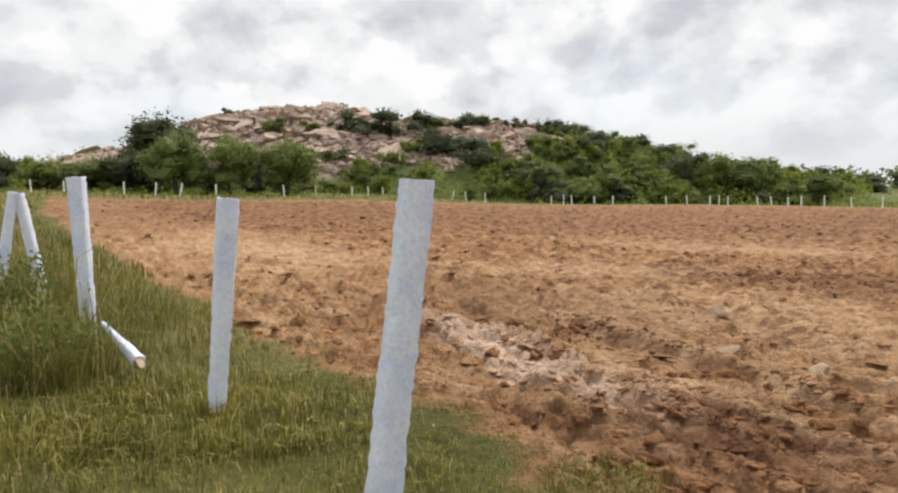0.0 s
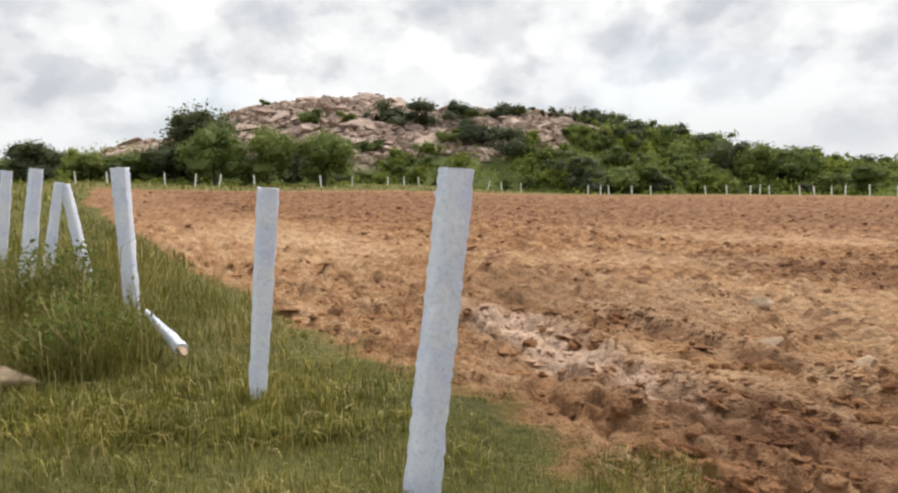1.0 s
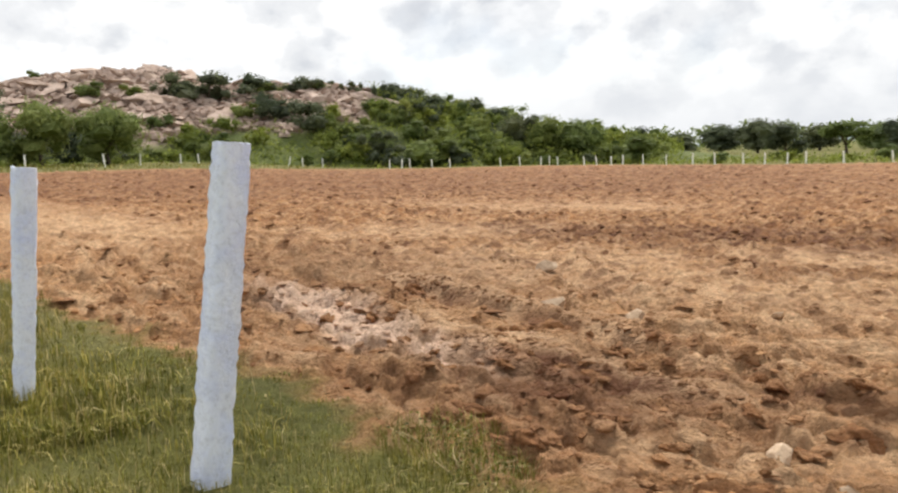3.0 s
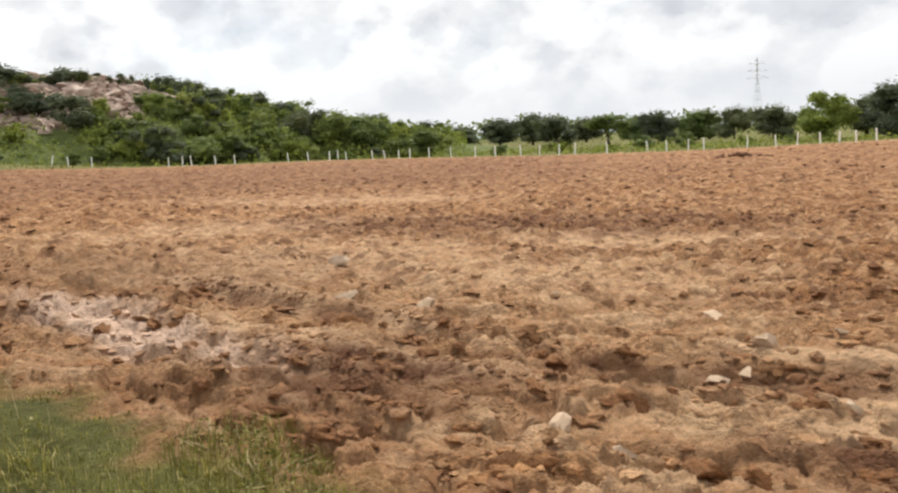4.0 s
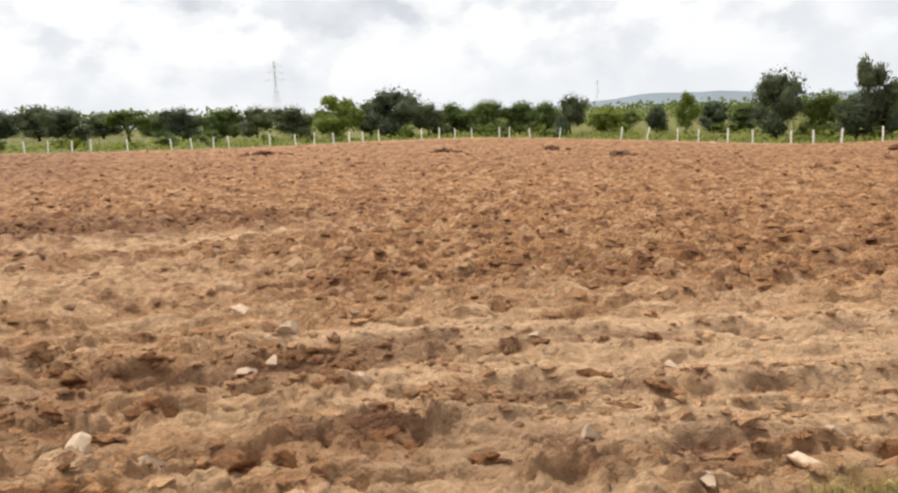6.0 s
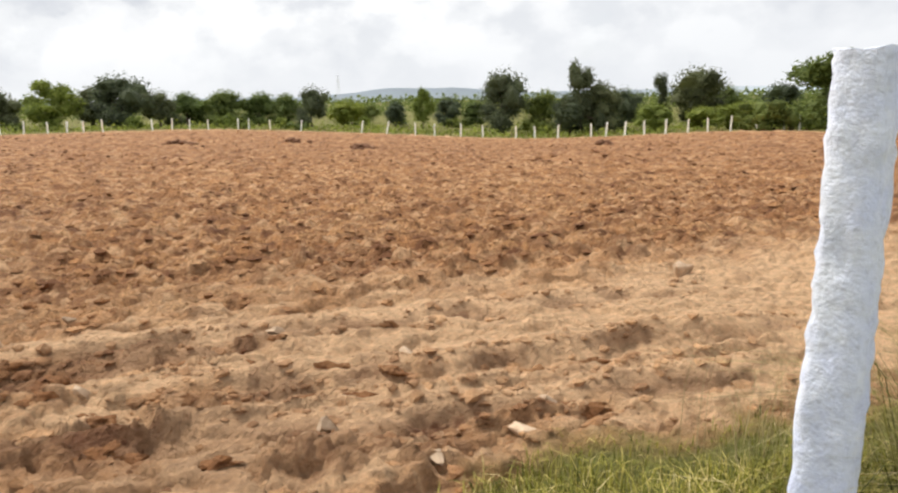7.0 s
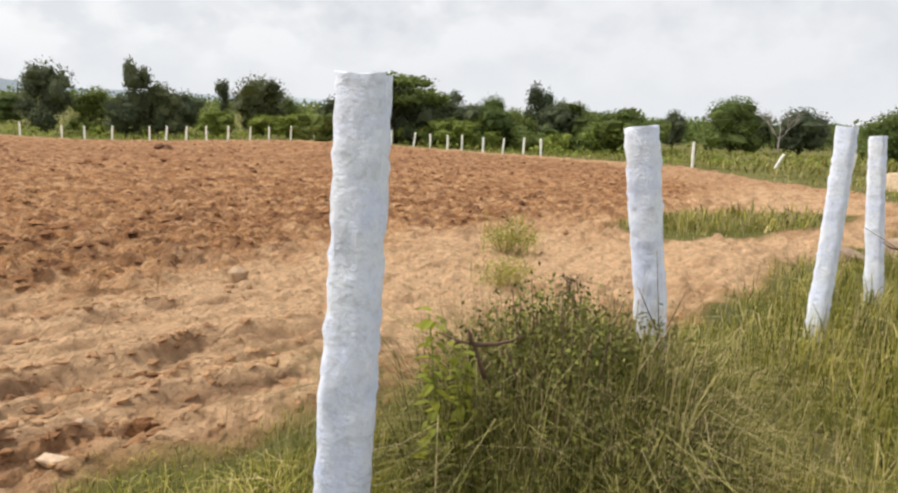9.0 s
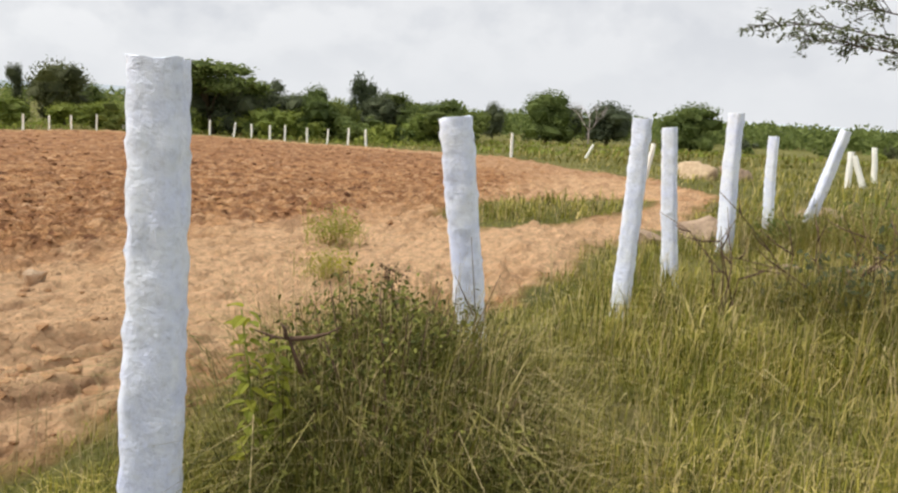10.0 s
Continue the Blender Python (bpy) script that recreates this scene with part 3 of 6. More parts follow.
def top_of(x, y):
    return float(earth(np.array([x]), np.array([y]))[0][0])


# ---- the rocky hill ----
RIDGE_A, RIDGE_B = np.array(polar(76, 245)), np.array(polar(6, 205))
RIDGE_LONG = float(np.linalg.norm(RIDGE_B - RIDGE_A))
_along = (RIDGE_B - RIDGE_A) / RIDGE_LONG
_across = np.array([_along[1], -_along[0]])
# bearing and elevation of the crest
CREST = np.array([(76, 1.5), (69, 2.3), (64, 3.3), (60, 4.0), (57, 4.7), (54.5, 5.4), (53.4, 6.3), (50, 6.8), (47, 7.0), (44, 6.8), (41, 6.1), (37, 5.75), (33, 5.6), (30, 5.0), (26, 3.95), (21, 2.25), (16, 1.2), (11, 0.2), (6, -1.0)])


def _crest_table():
    out = []
    for az, el in CREST:
        d = np.array(polar(az, 1.0))
        # where the bearing meets the ridge line
        m = np.array([d, -_along]).T
        far, u = np.linalg.solve(m, RIDGE_A)
        out.append((u, 1.5 + far * math.tan(radians(el))))
    return np.array(sorted(out))


_crest = _crest_table()


def hill_height(x, y):
    px, py = x - RIDGE_A[0], y - RIDGE_A[1]
    u, v = px * _along[0] + py * _along[1], px * _across[0] + py * _across[1]
    top = np.interp(u, _crest[:, 0], _crest[:, 1])
    base = land(x, y) - 1.0
    # the slope that faces the field is steeper below the crest, with ledges
    front = np.clip(v / 52.0, 0, 1)
    back = np.clip(-v / 90.0, 0, 1)
    fall = np.where(v > 0, 1 - front ** 1.35, 1 - back ** 1.5)
    z = base + (top - base) * np.clip(fall, 0, 1)
    lump = 1.3 * hills(x / 13, y / 13, 31) + 0.6 * hills(x / 5, y / 5, 32)
    return z + lump * step(0, 6, z - base) * step(0.02, 0.2, fall) * 0.8, u, v


def rockiness(x, y):
    """1 where the slope is bare granite."""
    az = np.degrees(np.arctan2(-x, y))
    z, u, v = hill_height(x, y)
    el = np.degrees(np.arctan2(z - 1.5, np.hypot(x, y)))
    low = np.interp(az, [28, 31, 36, 41, 47, 52, 60, 66], [5.0, 3.1, 3.0, 2.6, 2.0, 2.6, 3.2, 3.6])
    side = step(29.0, 31.0, az) * (1 - step(63, 68, az))
    return side * step(-0.5, 0.5, el - low + 0.8 * hills(x / 11, y / 11, 33)) * (v > -25)


def make_hill():
    us, vs = np.linspace(-25, RIDGE_LONG + 5, 190), np.linspace(-88, 52, 84)
    u, v = np.meshgrid(us, vs, indexing="ij")
    x = RIDGE_A[0] + u * _along[0] + v * _across[0]
    y = RIDGE_A[1] + u * _along[1] + v * _across[1]
    z = hill_height(x, y)[0]
    n, m = u.shape
    i, j = np.meshgrid(np.arange(n - 1), np.arange(m - 1), indexing="ij")
    faces = np.stack([i * m + j, (i + 1) * m + j, (i + 1) * m + j + 1, i * m + j + 1], -1).reshape(-1, 4)[:, ::-1]
    me = flat_mesh("hill", np.stack([x, y, z], -1).reshape(-1, 3), faces, True)
    layer = me.attributes.new("grassy", "FLOAT", "POINT")
    layer.data.foreach_set("value", (1 - rockiness(x, y)).ravel().astype(np.float32))
    return tagged(part("hill", me, M_HILL), "low granite hill of bare pinkish rock with green scrub", "hill", kind="structure")


hill = make_hill()


def lump_mesh(name, seed, cuts=2, wobble=0.28, squash=1.0, facet=False, sides=6, cut=0.66):
    """An uneven, rounded stone of about unit radius."""
    bm = bmesh.new()
    bmesh.ops.create_icosphere(bm, subdivisions=cuts, radius=1.0)
    for v in bm.verts:
        p = v.co.normalized()
        q = p * 1.1 + Vector((seed * 3.7, seed * 1.3, seed * 2.1))
        k = 1 + wobble * noise.noise(q) + 0.45 * wobble * noise.noise(q * 2.7)
        # flat broken sides
        p = p * k
        for d in range(sides):
            a = Vector((math.sin(seed * 5 + d * 2.1), math.cos(seed * 3 + d * 1.7), math.sin(seed + d * 4.3) * 0.8)).normalized()
            over = p.dot(a) - cut * (1 + 0.2 * math.sin(seed * 7 + d * 3.0))
            if over > 0:
                p = p - a * over * 0.92
        v.co = p
        v.co.z *= squash
    for f in bm.faces:
        f.smooth = not facet
    me = bpy.data.meshes.new(name)
    bm.to_mesh(me)
    bm.free()
    return me


def make_boulders():
    shapes = [lump_mesh("boulder", 1 + s, 3, 0.5, 0.7, True, 9, 0.58) for s in range(8)]
    for me in shapes:
        me.materials.append(M_BOULDER)
    rnd = random.Random(5)
    made = tries = 0
    while made < 290 and tries < 9000:
        tries += 1
        az, v = rnd.uniform(30, 66), rnd.uniform(-5, 42)
        d = np.array(polar(az, 1.0))
        far, u = np.linalg.solve(np.array([d, -_along]).T, RIDGE_A + _across * v)
        x, y = d * far
        if rnd.random() > float(rockiness(np.array([x]), np.array([y]))[0]):
            continue
        z = float(hill_height(np.array([x]), np.array([y]))[0][0])
        size = rnd.choice((0.7, 0.9, 1.1, 1.4, 1.8, 2.2)) * rnd.uniform(0.85, 1.35)
        ob = new("boulder", rnd.choice(shapes))
        ob.parent = hill
        ob.matrix_basis = Matrix.LocRotScale((x, y, z + size * 0.12), Euler((rnd.uniform(-0.3, 0.3), rnd.uniform(-0.3, 0.3), rnd.uniform(0, 6.28))),
                                             (size * rnd.uniform(1.1, 2.6), size * rnd.uniform(0.8, 1.3), size * rnd.uniform(0.4, 0.85)))
        made += 1


make_boulders()


def make_rubble():
    """The smaller rocks between the boulders."""
    rng = np.random.RandomState(15)
    n = 3800
    az, v = rng.uniform(30, 66, n), rng.uniform(-5, 43, n)
    d = np.stack([-np.sin(np.radians(az)), np.cos(np.radians(az))], 1)
    start = RIDGE_A + _across * v[:, None]
    far = (start[:, 0] * -_along[1] + start[:, 1] * _along[0]) / (d[:, 0] * -_along[1] + d[:, 1] * _along[0])
    x, y = d[:, 0] * far, d[:, 1] * far
    keep = rng.rand(n) < rockiness(x, y)
    x, y = x[keep], y[keep]
    size = rng.uniform(0.35, 1.15, len(x))
    verts, faces = joined_lumps(x, y, hill_height(x, y)[0] + size * 0.2, size, *ball(1), rng, 0.7)
    tagged(part("rubble", flat_mesh("rubble", verts, faces), M_BOULDER), "loose pinkish granite rocks strewn over the hillside", "rocks", kind="stuff")


make_rubble()

# ---- trees and scrub ----


def tube(bm, points, radii, sides=7):
    """A tapered limb along places."""
    rings = []
    for n, (p, r) in enumerate(zip(points, radii)):
        p = Vector(p)
        a = Vector(points[max(n - 1, 0)])
        b = Vector(points[min(n + 1, len(points) - 1)])
        q = (b - a).to_track_quat("Z", "Y") if (b - a).length > 1e-6 else Euler().to_quaternion()
        rings.append([bm.verts.new(p + q @ Vector((r * math.cos(6.2832 * k / sides), r * math.sin(6.2832 * k / sides), 0))) for k in range(sides)])
    for lo, hi in zip(rings, rings[1:]):
        for k in range(sides):
            f = bm.faces.new((lo[k], lo[(k + 1) % sides], hi[(k + 1) % sides], hi[k]))
            f.smooth = True
    bm.faces.new(rings[-1])
    bm.faces.new(list(reversed(rings[0])))


def leaf_cards(centres, size, rng, up=0.3):
    """Small bent leaf sprays at the given places: two triangles each."""
    n = len(centres)
    a = rng.randn(n, 3)
    a /= np.linalg.norm(a, axis=1, keepdims=True)
    b = rng.randn(n, 3) + [0, 0, up]
    b -= (a * b).sum(1, keepdims=True) * a
    b /= np.linalg.norm(b, axis=1, keepdims=True)
    s = size * rng.uniform(0.6, 1.4, (n, 1))
    c = np.cross(a, b)
    quad = np.stack([centres - a * s, centres - b * s * 0.45 + c * s * 0.15, centres + a * s, centres + b * s * 0.45 - c * s * 0.15], 1)
    return quad.reshape(-1, 3), np.arange(4 * n).reshape(n, 4)


# style: lobes as (x, y, z, radius) in a tree of height 1
def crown_lobes(style, rng):
    if style == "round":
        lobes = [(0, 0, 0.66, 0.26)]
        for n in range(22):
            a, out = n * 2.4 + rng.rand(), 0.36 * math.sqrt(rng.rand())
            lobes.append((out * math.cos(a), out * math.sin(a), 0.16 + (0.56 - 0.9 * out * out) * rng.rand(), 0.17 + 0.09 * rng.rand()))
    elif style == "spread":
        lobes = [(0.45 * math.sqrt(rng.rand()) * math.cos(a), 0.45 * math.sin(a) * math.sqrt(rng.rand()), 0.6 + 0.3 * rng.rand(), 0.16 + 0.1 * rng.rand()) for a in rng.rand(18) * 6.28]
    elif style == "tall":
        lobes = [(0.12 * rng.randn(), 0.12 * rng.randn(), z, 0.13 + 0.08 * rng.rand()) for z in np.linspace(0.3, 0.9, 11)]
    elif style == "ragged":
        lobes = [(0.26 * rng.randn(), 0.26 * rng.randn(), 0.2 + 0.7 * rng.rand(), 0.15 + 0.12 * rng.rand()) for _ in range(18)]
    else:
        lobes = [(0.34 * rng.randn(), 0.34 * rng.randn(), 0.14 + 0.5 * rng.rand(), 0.22 + 0.14 * rng.rand()) for _ in range(13)]
    return lobes


def crown_mesh(style, seed, count, size):
    rng = np.random.RandomState(seed)
    lobes = crown_lobes(style, rng)
    weight = np.array([l[3] ** 2 for l in lobes])
    pick = rng.choice(len(lobes), count, p=weight / weight.sum())
    way = rng.randn(count, 3)
    way /= np.linalg.norm(way, axis=1, keepdims=True)
    deep = rng.uniform(0.3, 1.12, (count, 1)) ** 0.7
    centre = np.array(lobes)[pick]
    flat = 0.75 if style != "spread" else 0.5
    p = centre[:, :3] + way * deep * centre[:, 3:] * [1, 1, flat]
    p += 0.018 * rng.randn(count, 3)
    wide = np.quantile(np.hypot(p[:, 0], p[:, 1]), 0.93)
    high = np.quantile(p[:, 2], 0.985)
    lobes = [(x * 0.5 / wide, y * 0.5 / wide, z / high, r) for x, y, z, r in lobes]
    p *= [0.5 / wide, 0.5 / wide, 1 / high]
    p[:, 2] = np.maximum(p[:, 2], 0.03 if style == "scrub" else 0.1)
    v, f = leaf_cards(p, size, rng)
    f = np.vstack([f[:, [0, 1, 2]], f[:, [0, 2, 3]]])
    bv, bf = ball(1)
    c = np.array(lobes)
    body = 0.64 * c[:, 3] / wide * 0.5
    lv, lf = joined_lumps(c[:, 0], c[:, 1], c[:, 2], body, bv, bf, rng, flat * 2 * wide / high)
    return flat_mesh("crown", np.vstack([v, lv]), np.vstack([f, lf + len(v)])), lobes


def trunk_mesh(lobes, style, seed):
    rng = random.Random(seed)
    bm = bmesh.new()
    if style == "scrub":
        for k in range(4):
            x, y, z, _ = lobes[k % len(lobes)]
            tube(bm, [(0.03 * k, 0, -0.05), (x * 0.5, y * 0.5, z * 0.5), (x * 0.9, y * 0.9, z)], [0.025, 0.015, 0.006], 5)
        return bm
    fork = 0.32
    lean = rng.uniform(-0.05, 0.05)
    tube(bm, [(0, 0, -0.06), (lean * 0.4, 0, 0.12), (lean, 0.01, fork)], [0.045, 0.032, 0.026])
    for x, y, z, r in lobes[:8]:
        mid = (lean + (x - lean) * 0.45, y * 0.45, fork + (z - fork) * 0.55)
        tube(bm, [(lean, 0.01, fork - 0.03), mid, (x, y, z)], [0.02, 0.013, 0.005], 5)
    return bm


LEAVES = {"dark": M_LEAF_DARK, "mid": M_LEAF, "fresh": M_LEAF_BRIGHT, "yellow": M_LEAF_YELLOW, "light": M_LEAF_LIGHT}
BUILT = {}
TREE_WORDS = {"round": "round-crowned", "spread": "flat-topped thorny", "tall": "slender", "ragged": "loose-crowned", "scrub": "low"}
LEAF_WORDS = {"dark": "dark green", "mid": "green", "fresh": "fresh green", "yellow": "yellow-green", "light": "light green"}


def plant(style, leaf, x, y, z, tall, wide, rnd, place, thing="tree", variants=2, group=""):
    """A tree or shrub of a height and a crown's width in metres; built once a kind, then copied."""
    variant = rnd.randrange(variants)
    key = (style, leaf, variant, thing)
    m = Matrix.LocRotScale((x, y, z), Euler((0, 0, rnd.uniform(0, 6.28))), (wide, wide, tall))
    if key in BUILT:
        ob = copy_thing(BUILT[key], m)
        ob.matrix_basis = m
    else:
        seed = 40 + len(BUILT) * 7
        count, size = (5000, 0.026) if style != "scrub" else (1250, 0.038)
        crown, lobes = crown_mesh(style, seed, count, size)
        ob = empty(thing, m)
        part("trunk" if style != "scrub" else "stem", trunk_mesh(lobes, style, seed), M_BARK, ob)
        part("crown", crown, LEAVES[leaf], ob)
        BUILT[key] = ob
    return tagged(ob, f"{TREE_WORDS[style]} {thing} with {LEAF_WORDS[leaf]} leaves {place}", thing, group)


def stand(rows, place, group, seed):
    """Trees by bearing, distance, elevation of the top, width in degrees, style and leaf."""
    rnd = random.Random(seed)
    for az, far, el, wide, style, leaf in rows:
        x, y = polar(az, far)
        z = height(x, y) - 0.15
        top = 1.5 + far * math.tan(radians(el)) - z
        plant(style, leaf, x, y, z, max(top, 1.2) * 1.02, far * radians(wide) * 1.0, rnd, place, group=group)


stand([(56.6, 128, 6.3, 5.4, "round", "dark"), (55.6, 110, 5.0, 4.6, "round", "light"), (52.0, 112, 4.9, 3.8, "round", "light"), (48.0, 114, 4.5, 4.2, "round", "light"),
       (58.5, 116, 3.7, 4.2, "round", "dark"), (61.0, 115, 3.3, 3.6, "round", "mid"), (63.5, 120, 3.4, 3.2, "round", "mid"), (66.8, 118, 4.2, 3.4, "round", "dark"),
       (69.5, 122, 3.0, 3.6, "round", "mid"), (50.2, 122, 3.2, 3.2, "round", "dark"), (53.6, 118, 3.1, 3.4, "round", "dark"), (72.5, 118, 3.4, 4.2, "round", "dark")],
      "below the hill", "trees below the hill", 1)
stand([(19.8, 150, 2.7, 3.4, "round", "dark"), (17.5, 146, 2.5, 3.2, "round", "mid"), (15.3, 148, 2.1, 3.6, "round", "mid"), (22.4, 152, 2.9, 3.0, "round", "mid"),
       (11.1, 138, 0.95, 2.2, "round", "mid"), (8.4, 230, 0.9, 2.6, "round", "dark"), (5.6, 210, 1.25, 3.0, "round", "dark"), (3.2, 205, 1.45, 3.0, "round", "dark"),
       (1.5, 150, 1.1, 2.8, "round", "dark"), (-0.6, 225, 0.9, 3.0, "round", "dark"), (-2.2, 165, 0.95, 3.0, "spread", "mid"), (-4.0, 215, 0.8, 2.6, "round", "mid"),
       (-5.6, 158, 0.95, 2.8, "round", "dark"), (-8.3, 190, 0.85, 2.8, "round", "mid"), (-10.6, 185, 0.85, 2.6, "round", "dark"), (-13.2, 150, 0.75, 3.0, "round", "dark")],
      "beyond the field's far fence", "trees behind the field", 2)
stand([(-16.3, 128, 1.35, 3.4, "ragged", "fresh"), (-20.3, 132, 1.6, 4.0, "round", "dark"), (-18.6, 138, 0.9, 2.6, "round", "dark"), (-22.8, 140, 0.6, 2.6, "round", "dark"),
       (-24.6, 150, 0.5, 2.8, "round", "mid"), (-27.0, 148, 0.6, 2.6, "round", "mid"), (-29.4, 150, 0.4, 2.6, "round", "mid"), (-31.2, 148, 0.3, 2.2, "round", "mid"),
       (-33.0, 132, 0.65, 2.2, "round", "dark"), (-35.4, 138, -0.2, 2.4, "round", "fresh"), (-39.0, 140, -0.3, 1.6, "round", "dark"), (-41.0, 122, 0.45, 1.5, "tall", "fresh"),
       (-42.8, 138, -0.2, 2.0, "round", "dark"), (-44.8, 140, -0.4, 2.0, "round", "mid"), (-37.0, 170, -0.5, 2.0, "round", "mid")],
      "beyond the far fence", "trees behind the field", 3)
stand([(-46.8, 112, 1.45, 3.4, "round", "dark"), (-49.6, 118, 0.1, 2.8, "round", "mid"), (-52.3, 108, 1.9, 2.6, "ragged", "dark"), (-53.6, 110, 0.6, 3.0, "round", "dark"),
       (-51.6, 108, -0.2, 2.6, "round", "dark"), (-55.2, 116, 0.1, 2.6, "round", "dark"), (-58.0, 120, 1.1, 1.1, "tall", "dark"), (-60.2, 118, 1.35, 3.8, "round", "dark"), (-62.3, 124, 0.2, 2.2, "round", "mid"),
       (-65.5, 122, 0.3, 2.6, "round", "dark"), (-68.2, 110, 0.2, 2.4, "ragged", "mid"), (-57.4, 100, -0.9, 2.6, "round", "fresh"), (-60.6, 96, -1.1, 2.4, "round", "fresh"), (-63.2, 95, -0.9, 3.0, "round", "fresh"), (-65.6, 96, -1.0, 2.6, "round", "fresh"),
       (-67.6, 98, -0.6, 2.6, "round", "mid")],
      "beyond the fence", "trees on the far side", 4)
stand([(-69.9, 92, 2.1, 7.0, "spread", "mid"), (-70.2, 94, 1.2, 4.0, "round", "dark"), (-73.2, 96, 1.0, 3.2, "ragged", "dark"), (-76.5, 94, 0.85, 3.0, "ragged", "mid"),
       (-78.6, 92, 0.1, 2.6, "round", "mid"), (-80.4, 104, 1.8, 2.8, "ragged", "dark"), (-83.0, 98, 0.75, 3.6, "spread", "mid"), (-86.0, 96, 0.55, 3.6, "spread", "mid"),
       (-88.0, 92, -0.2, 3.0, "ragged", "mid"), (-89.7, 130, 0.55, 1.8, "round", "dark"), (-93.6, 118, 1.55, 3.8, "round", "mid"), (-97.9, 122, 1.0, 3.8, "round", "dark"),
       (-94.8, 124, 0.6, 2.6, "round", "dark"), (-71.6, 90, 0.7, 3.4, "round", "dark"), (-74.4, 92, 0.3, 3.4, "round", "dark"), (-76.9, 90, 0.2, 3.0, "round", "mid"),
       (-81.6, 96, 0.6, 3.4, "round", "dark"), (-84.4, 94, 0.0, 3.2, "round", "mid"), (-86.6, 92, -0.3, 2.8, "round", "mid"), (-103.6, 96, 1.2, 3.8, "round", "mid")],
      "at the edge of the meadow", "trees by the meadow", 5)


def make_scrub():
    rnd = random.Random(11)
    # dark bushes on the crest and ledges of the hill
    for az, v, tall, wide, leaf in [(41.4, 18, 5.8, 13.5, "dark"), (43.2, 18, 5.0, 8.0, "dark"), (38.0, 12, 4.2, 9.0, "dark"), (36.8, 13, 3.0, 8.0, "mid"), (34.6, 11, 4.0, 8.5, "dark"), (33.6, 10, 2.6, 6.0, "mid"), (31.3, 8, 2.6, 5.5, "dark"),
                                    (48.6, 24, 3.4, 7.5, "mid"), (36.6, 30, 5.6, 9.5, "dark"), (34.4, 36, 5.6, 10.5, "dark"), (38.8, 31, 3.2, 6.5, "mid"), (46.2, 25, 2.6, 5.0, "mid"), (52.0, 8, 2.2, 3.4, "mid"),
                                    (29.2, 12, 4.4, 7.5, "dark"), (27.4, 6, 3.4, 7.0, "dark"), (25.2, 5, 3.2, 6.0, "dark"), (44.8, 37, 3.0, 6.0, "mid"), (32.2, 38, 3.6, 7.0, "mid"), (40.4, 38, 3.0, 7.0, "fresh")]:
        d = np.array(polar(az, 1.0))
        far, _ = np.linalg.solve(np.array([d, -_along]).T, RIDGE_A + _across * v)
        x, y = d * far
        z = float(hill_height(np.array([x]), np.array([y]))[0][0]) - 0.3
        plant("scrub", leaf, x, y, z, tall, wide, rnd, "on the granite slope", "bush", 3, "bushes on the hill")
    made = 0
    while made < 85:
        az, v = rnd.uniform(9, 76), rnd.uniform(-4, 50)
        d = np.array(polar(az, 1.0))
        far, _ = np.linalg.solve(np.array([d, -_along]).T, RIDGE_A + _across * v)
        x, y = d * far
        if rnd.random() < float(rockiness(np.array([x]), np.array([y]))[0]) * 0.97 or (az > 30 and v < 26 and rnd.random() < 0.6):
            continue
        z = float(hill_height(np.array([x]), np.array([y]))[0][0]) - 0.3
        tall = rnd.uniform(1.8, 4.2)
        plant("scrub", rnd.choice(("mid", "fresh", "dark", "fresh")), x, y, z, tall, tall * rnd.uniform(1.3, 2.0), rnd, "on the hill's flank", "bush", 3, "bushes on the hill")
        made += 1
    # a close cover on the green flank and along the foot
    made = 0
    while made < 136:
        az, v = (rnd.uniform(10, 31.5), rnd.uniform(-3, 50)) if made < 105 else (rnd.uniform(30, 60), rnd.uniform(37, 51))
        d = np.array(polar(az, 1.0))
        far, _ = np.linalg.solve(np.array([d, -_along]).T, RIDGE_A + _across * v)
        x, y = d * far
        if rnd.random() < float(rockiness(np.array([x]), np.array([y]))[0]):
            continue
        z = float(hill_height(np.array([x]), np.array([y]))[0][0]) - 0.4
        tall = rnd.uniform(2.0, 4.6) if made < 105 else rnd.uniform(1.2, 2.6)
        plant("scrub", rnd.choice(("mid", "fresh", "dark", "light") if made % 2 == 0 else ("mid", "dark", "mid", "fresh")), x, y, z, tall, tall * rnd.uniform(1.4, 2.3), rnd, "on the hill's flank", "bush", 3, "bushes on the hill")
        made += 1
    # low bushes along the far fence and the meadow
    for lo, hi, near, far_, n, leaf in [(76, 44, 104, 128, 16, ("mid", "dark", "fresh")), (44, 14, 128, 146, 20, ("mid", "fresh", "dark")), (14, -30, 118, 150, 22, ("fresh", "mid", "mid")),
                                        (-30, -62, 112, 150, 20, ("fresh", "mid", "mid")), (-62, -90, 82, 100, 34, ("mid", "fresh", "mid")), (-90, -122, 70, 150, 16, ("fresh", "mid", "dark"))]:
        for _ in range(n):
            az, far = rnd.uniform(lo, hi), rnd.uniform(near, far_)
            x, y = polar(az, far)
            tall = rnd.uniform(0.7, 2.2) * (1.6 if -90 < az < -64 else 1.0)
            plant("scrub", rnd.choice(leaf), x, y, height(x, y) - 0.1, tall, tall * rnd.uniform(1.3, 2.4), rnd, "by the field's fence", "bush", 3, "bushes round the field")


make_scrub()


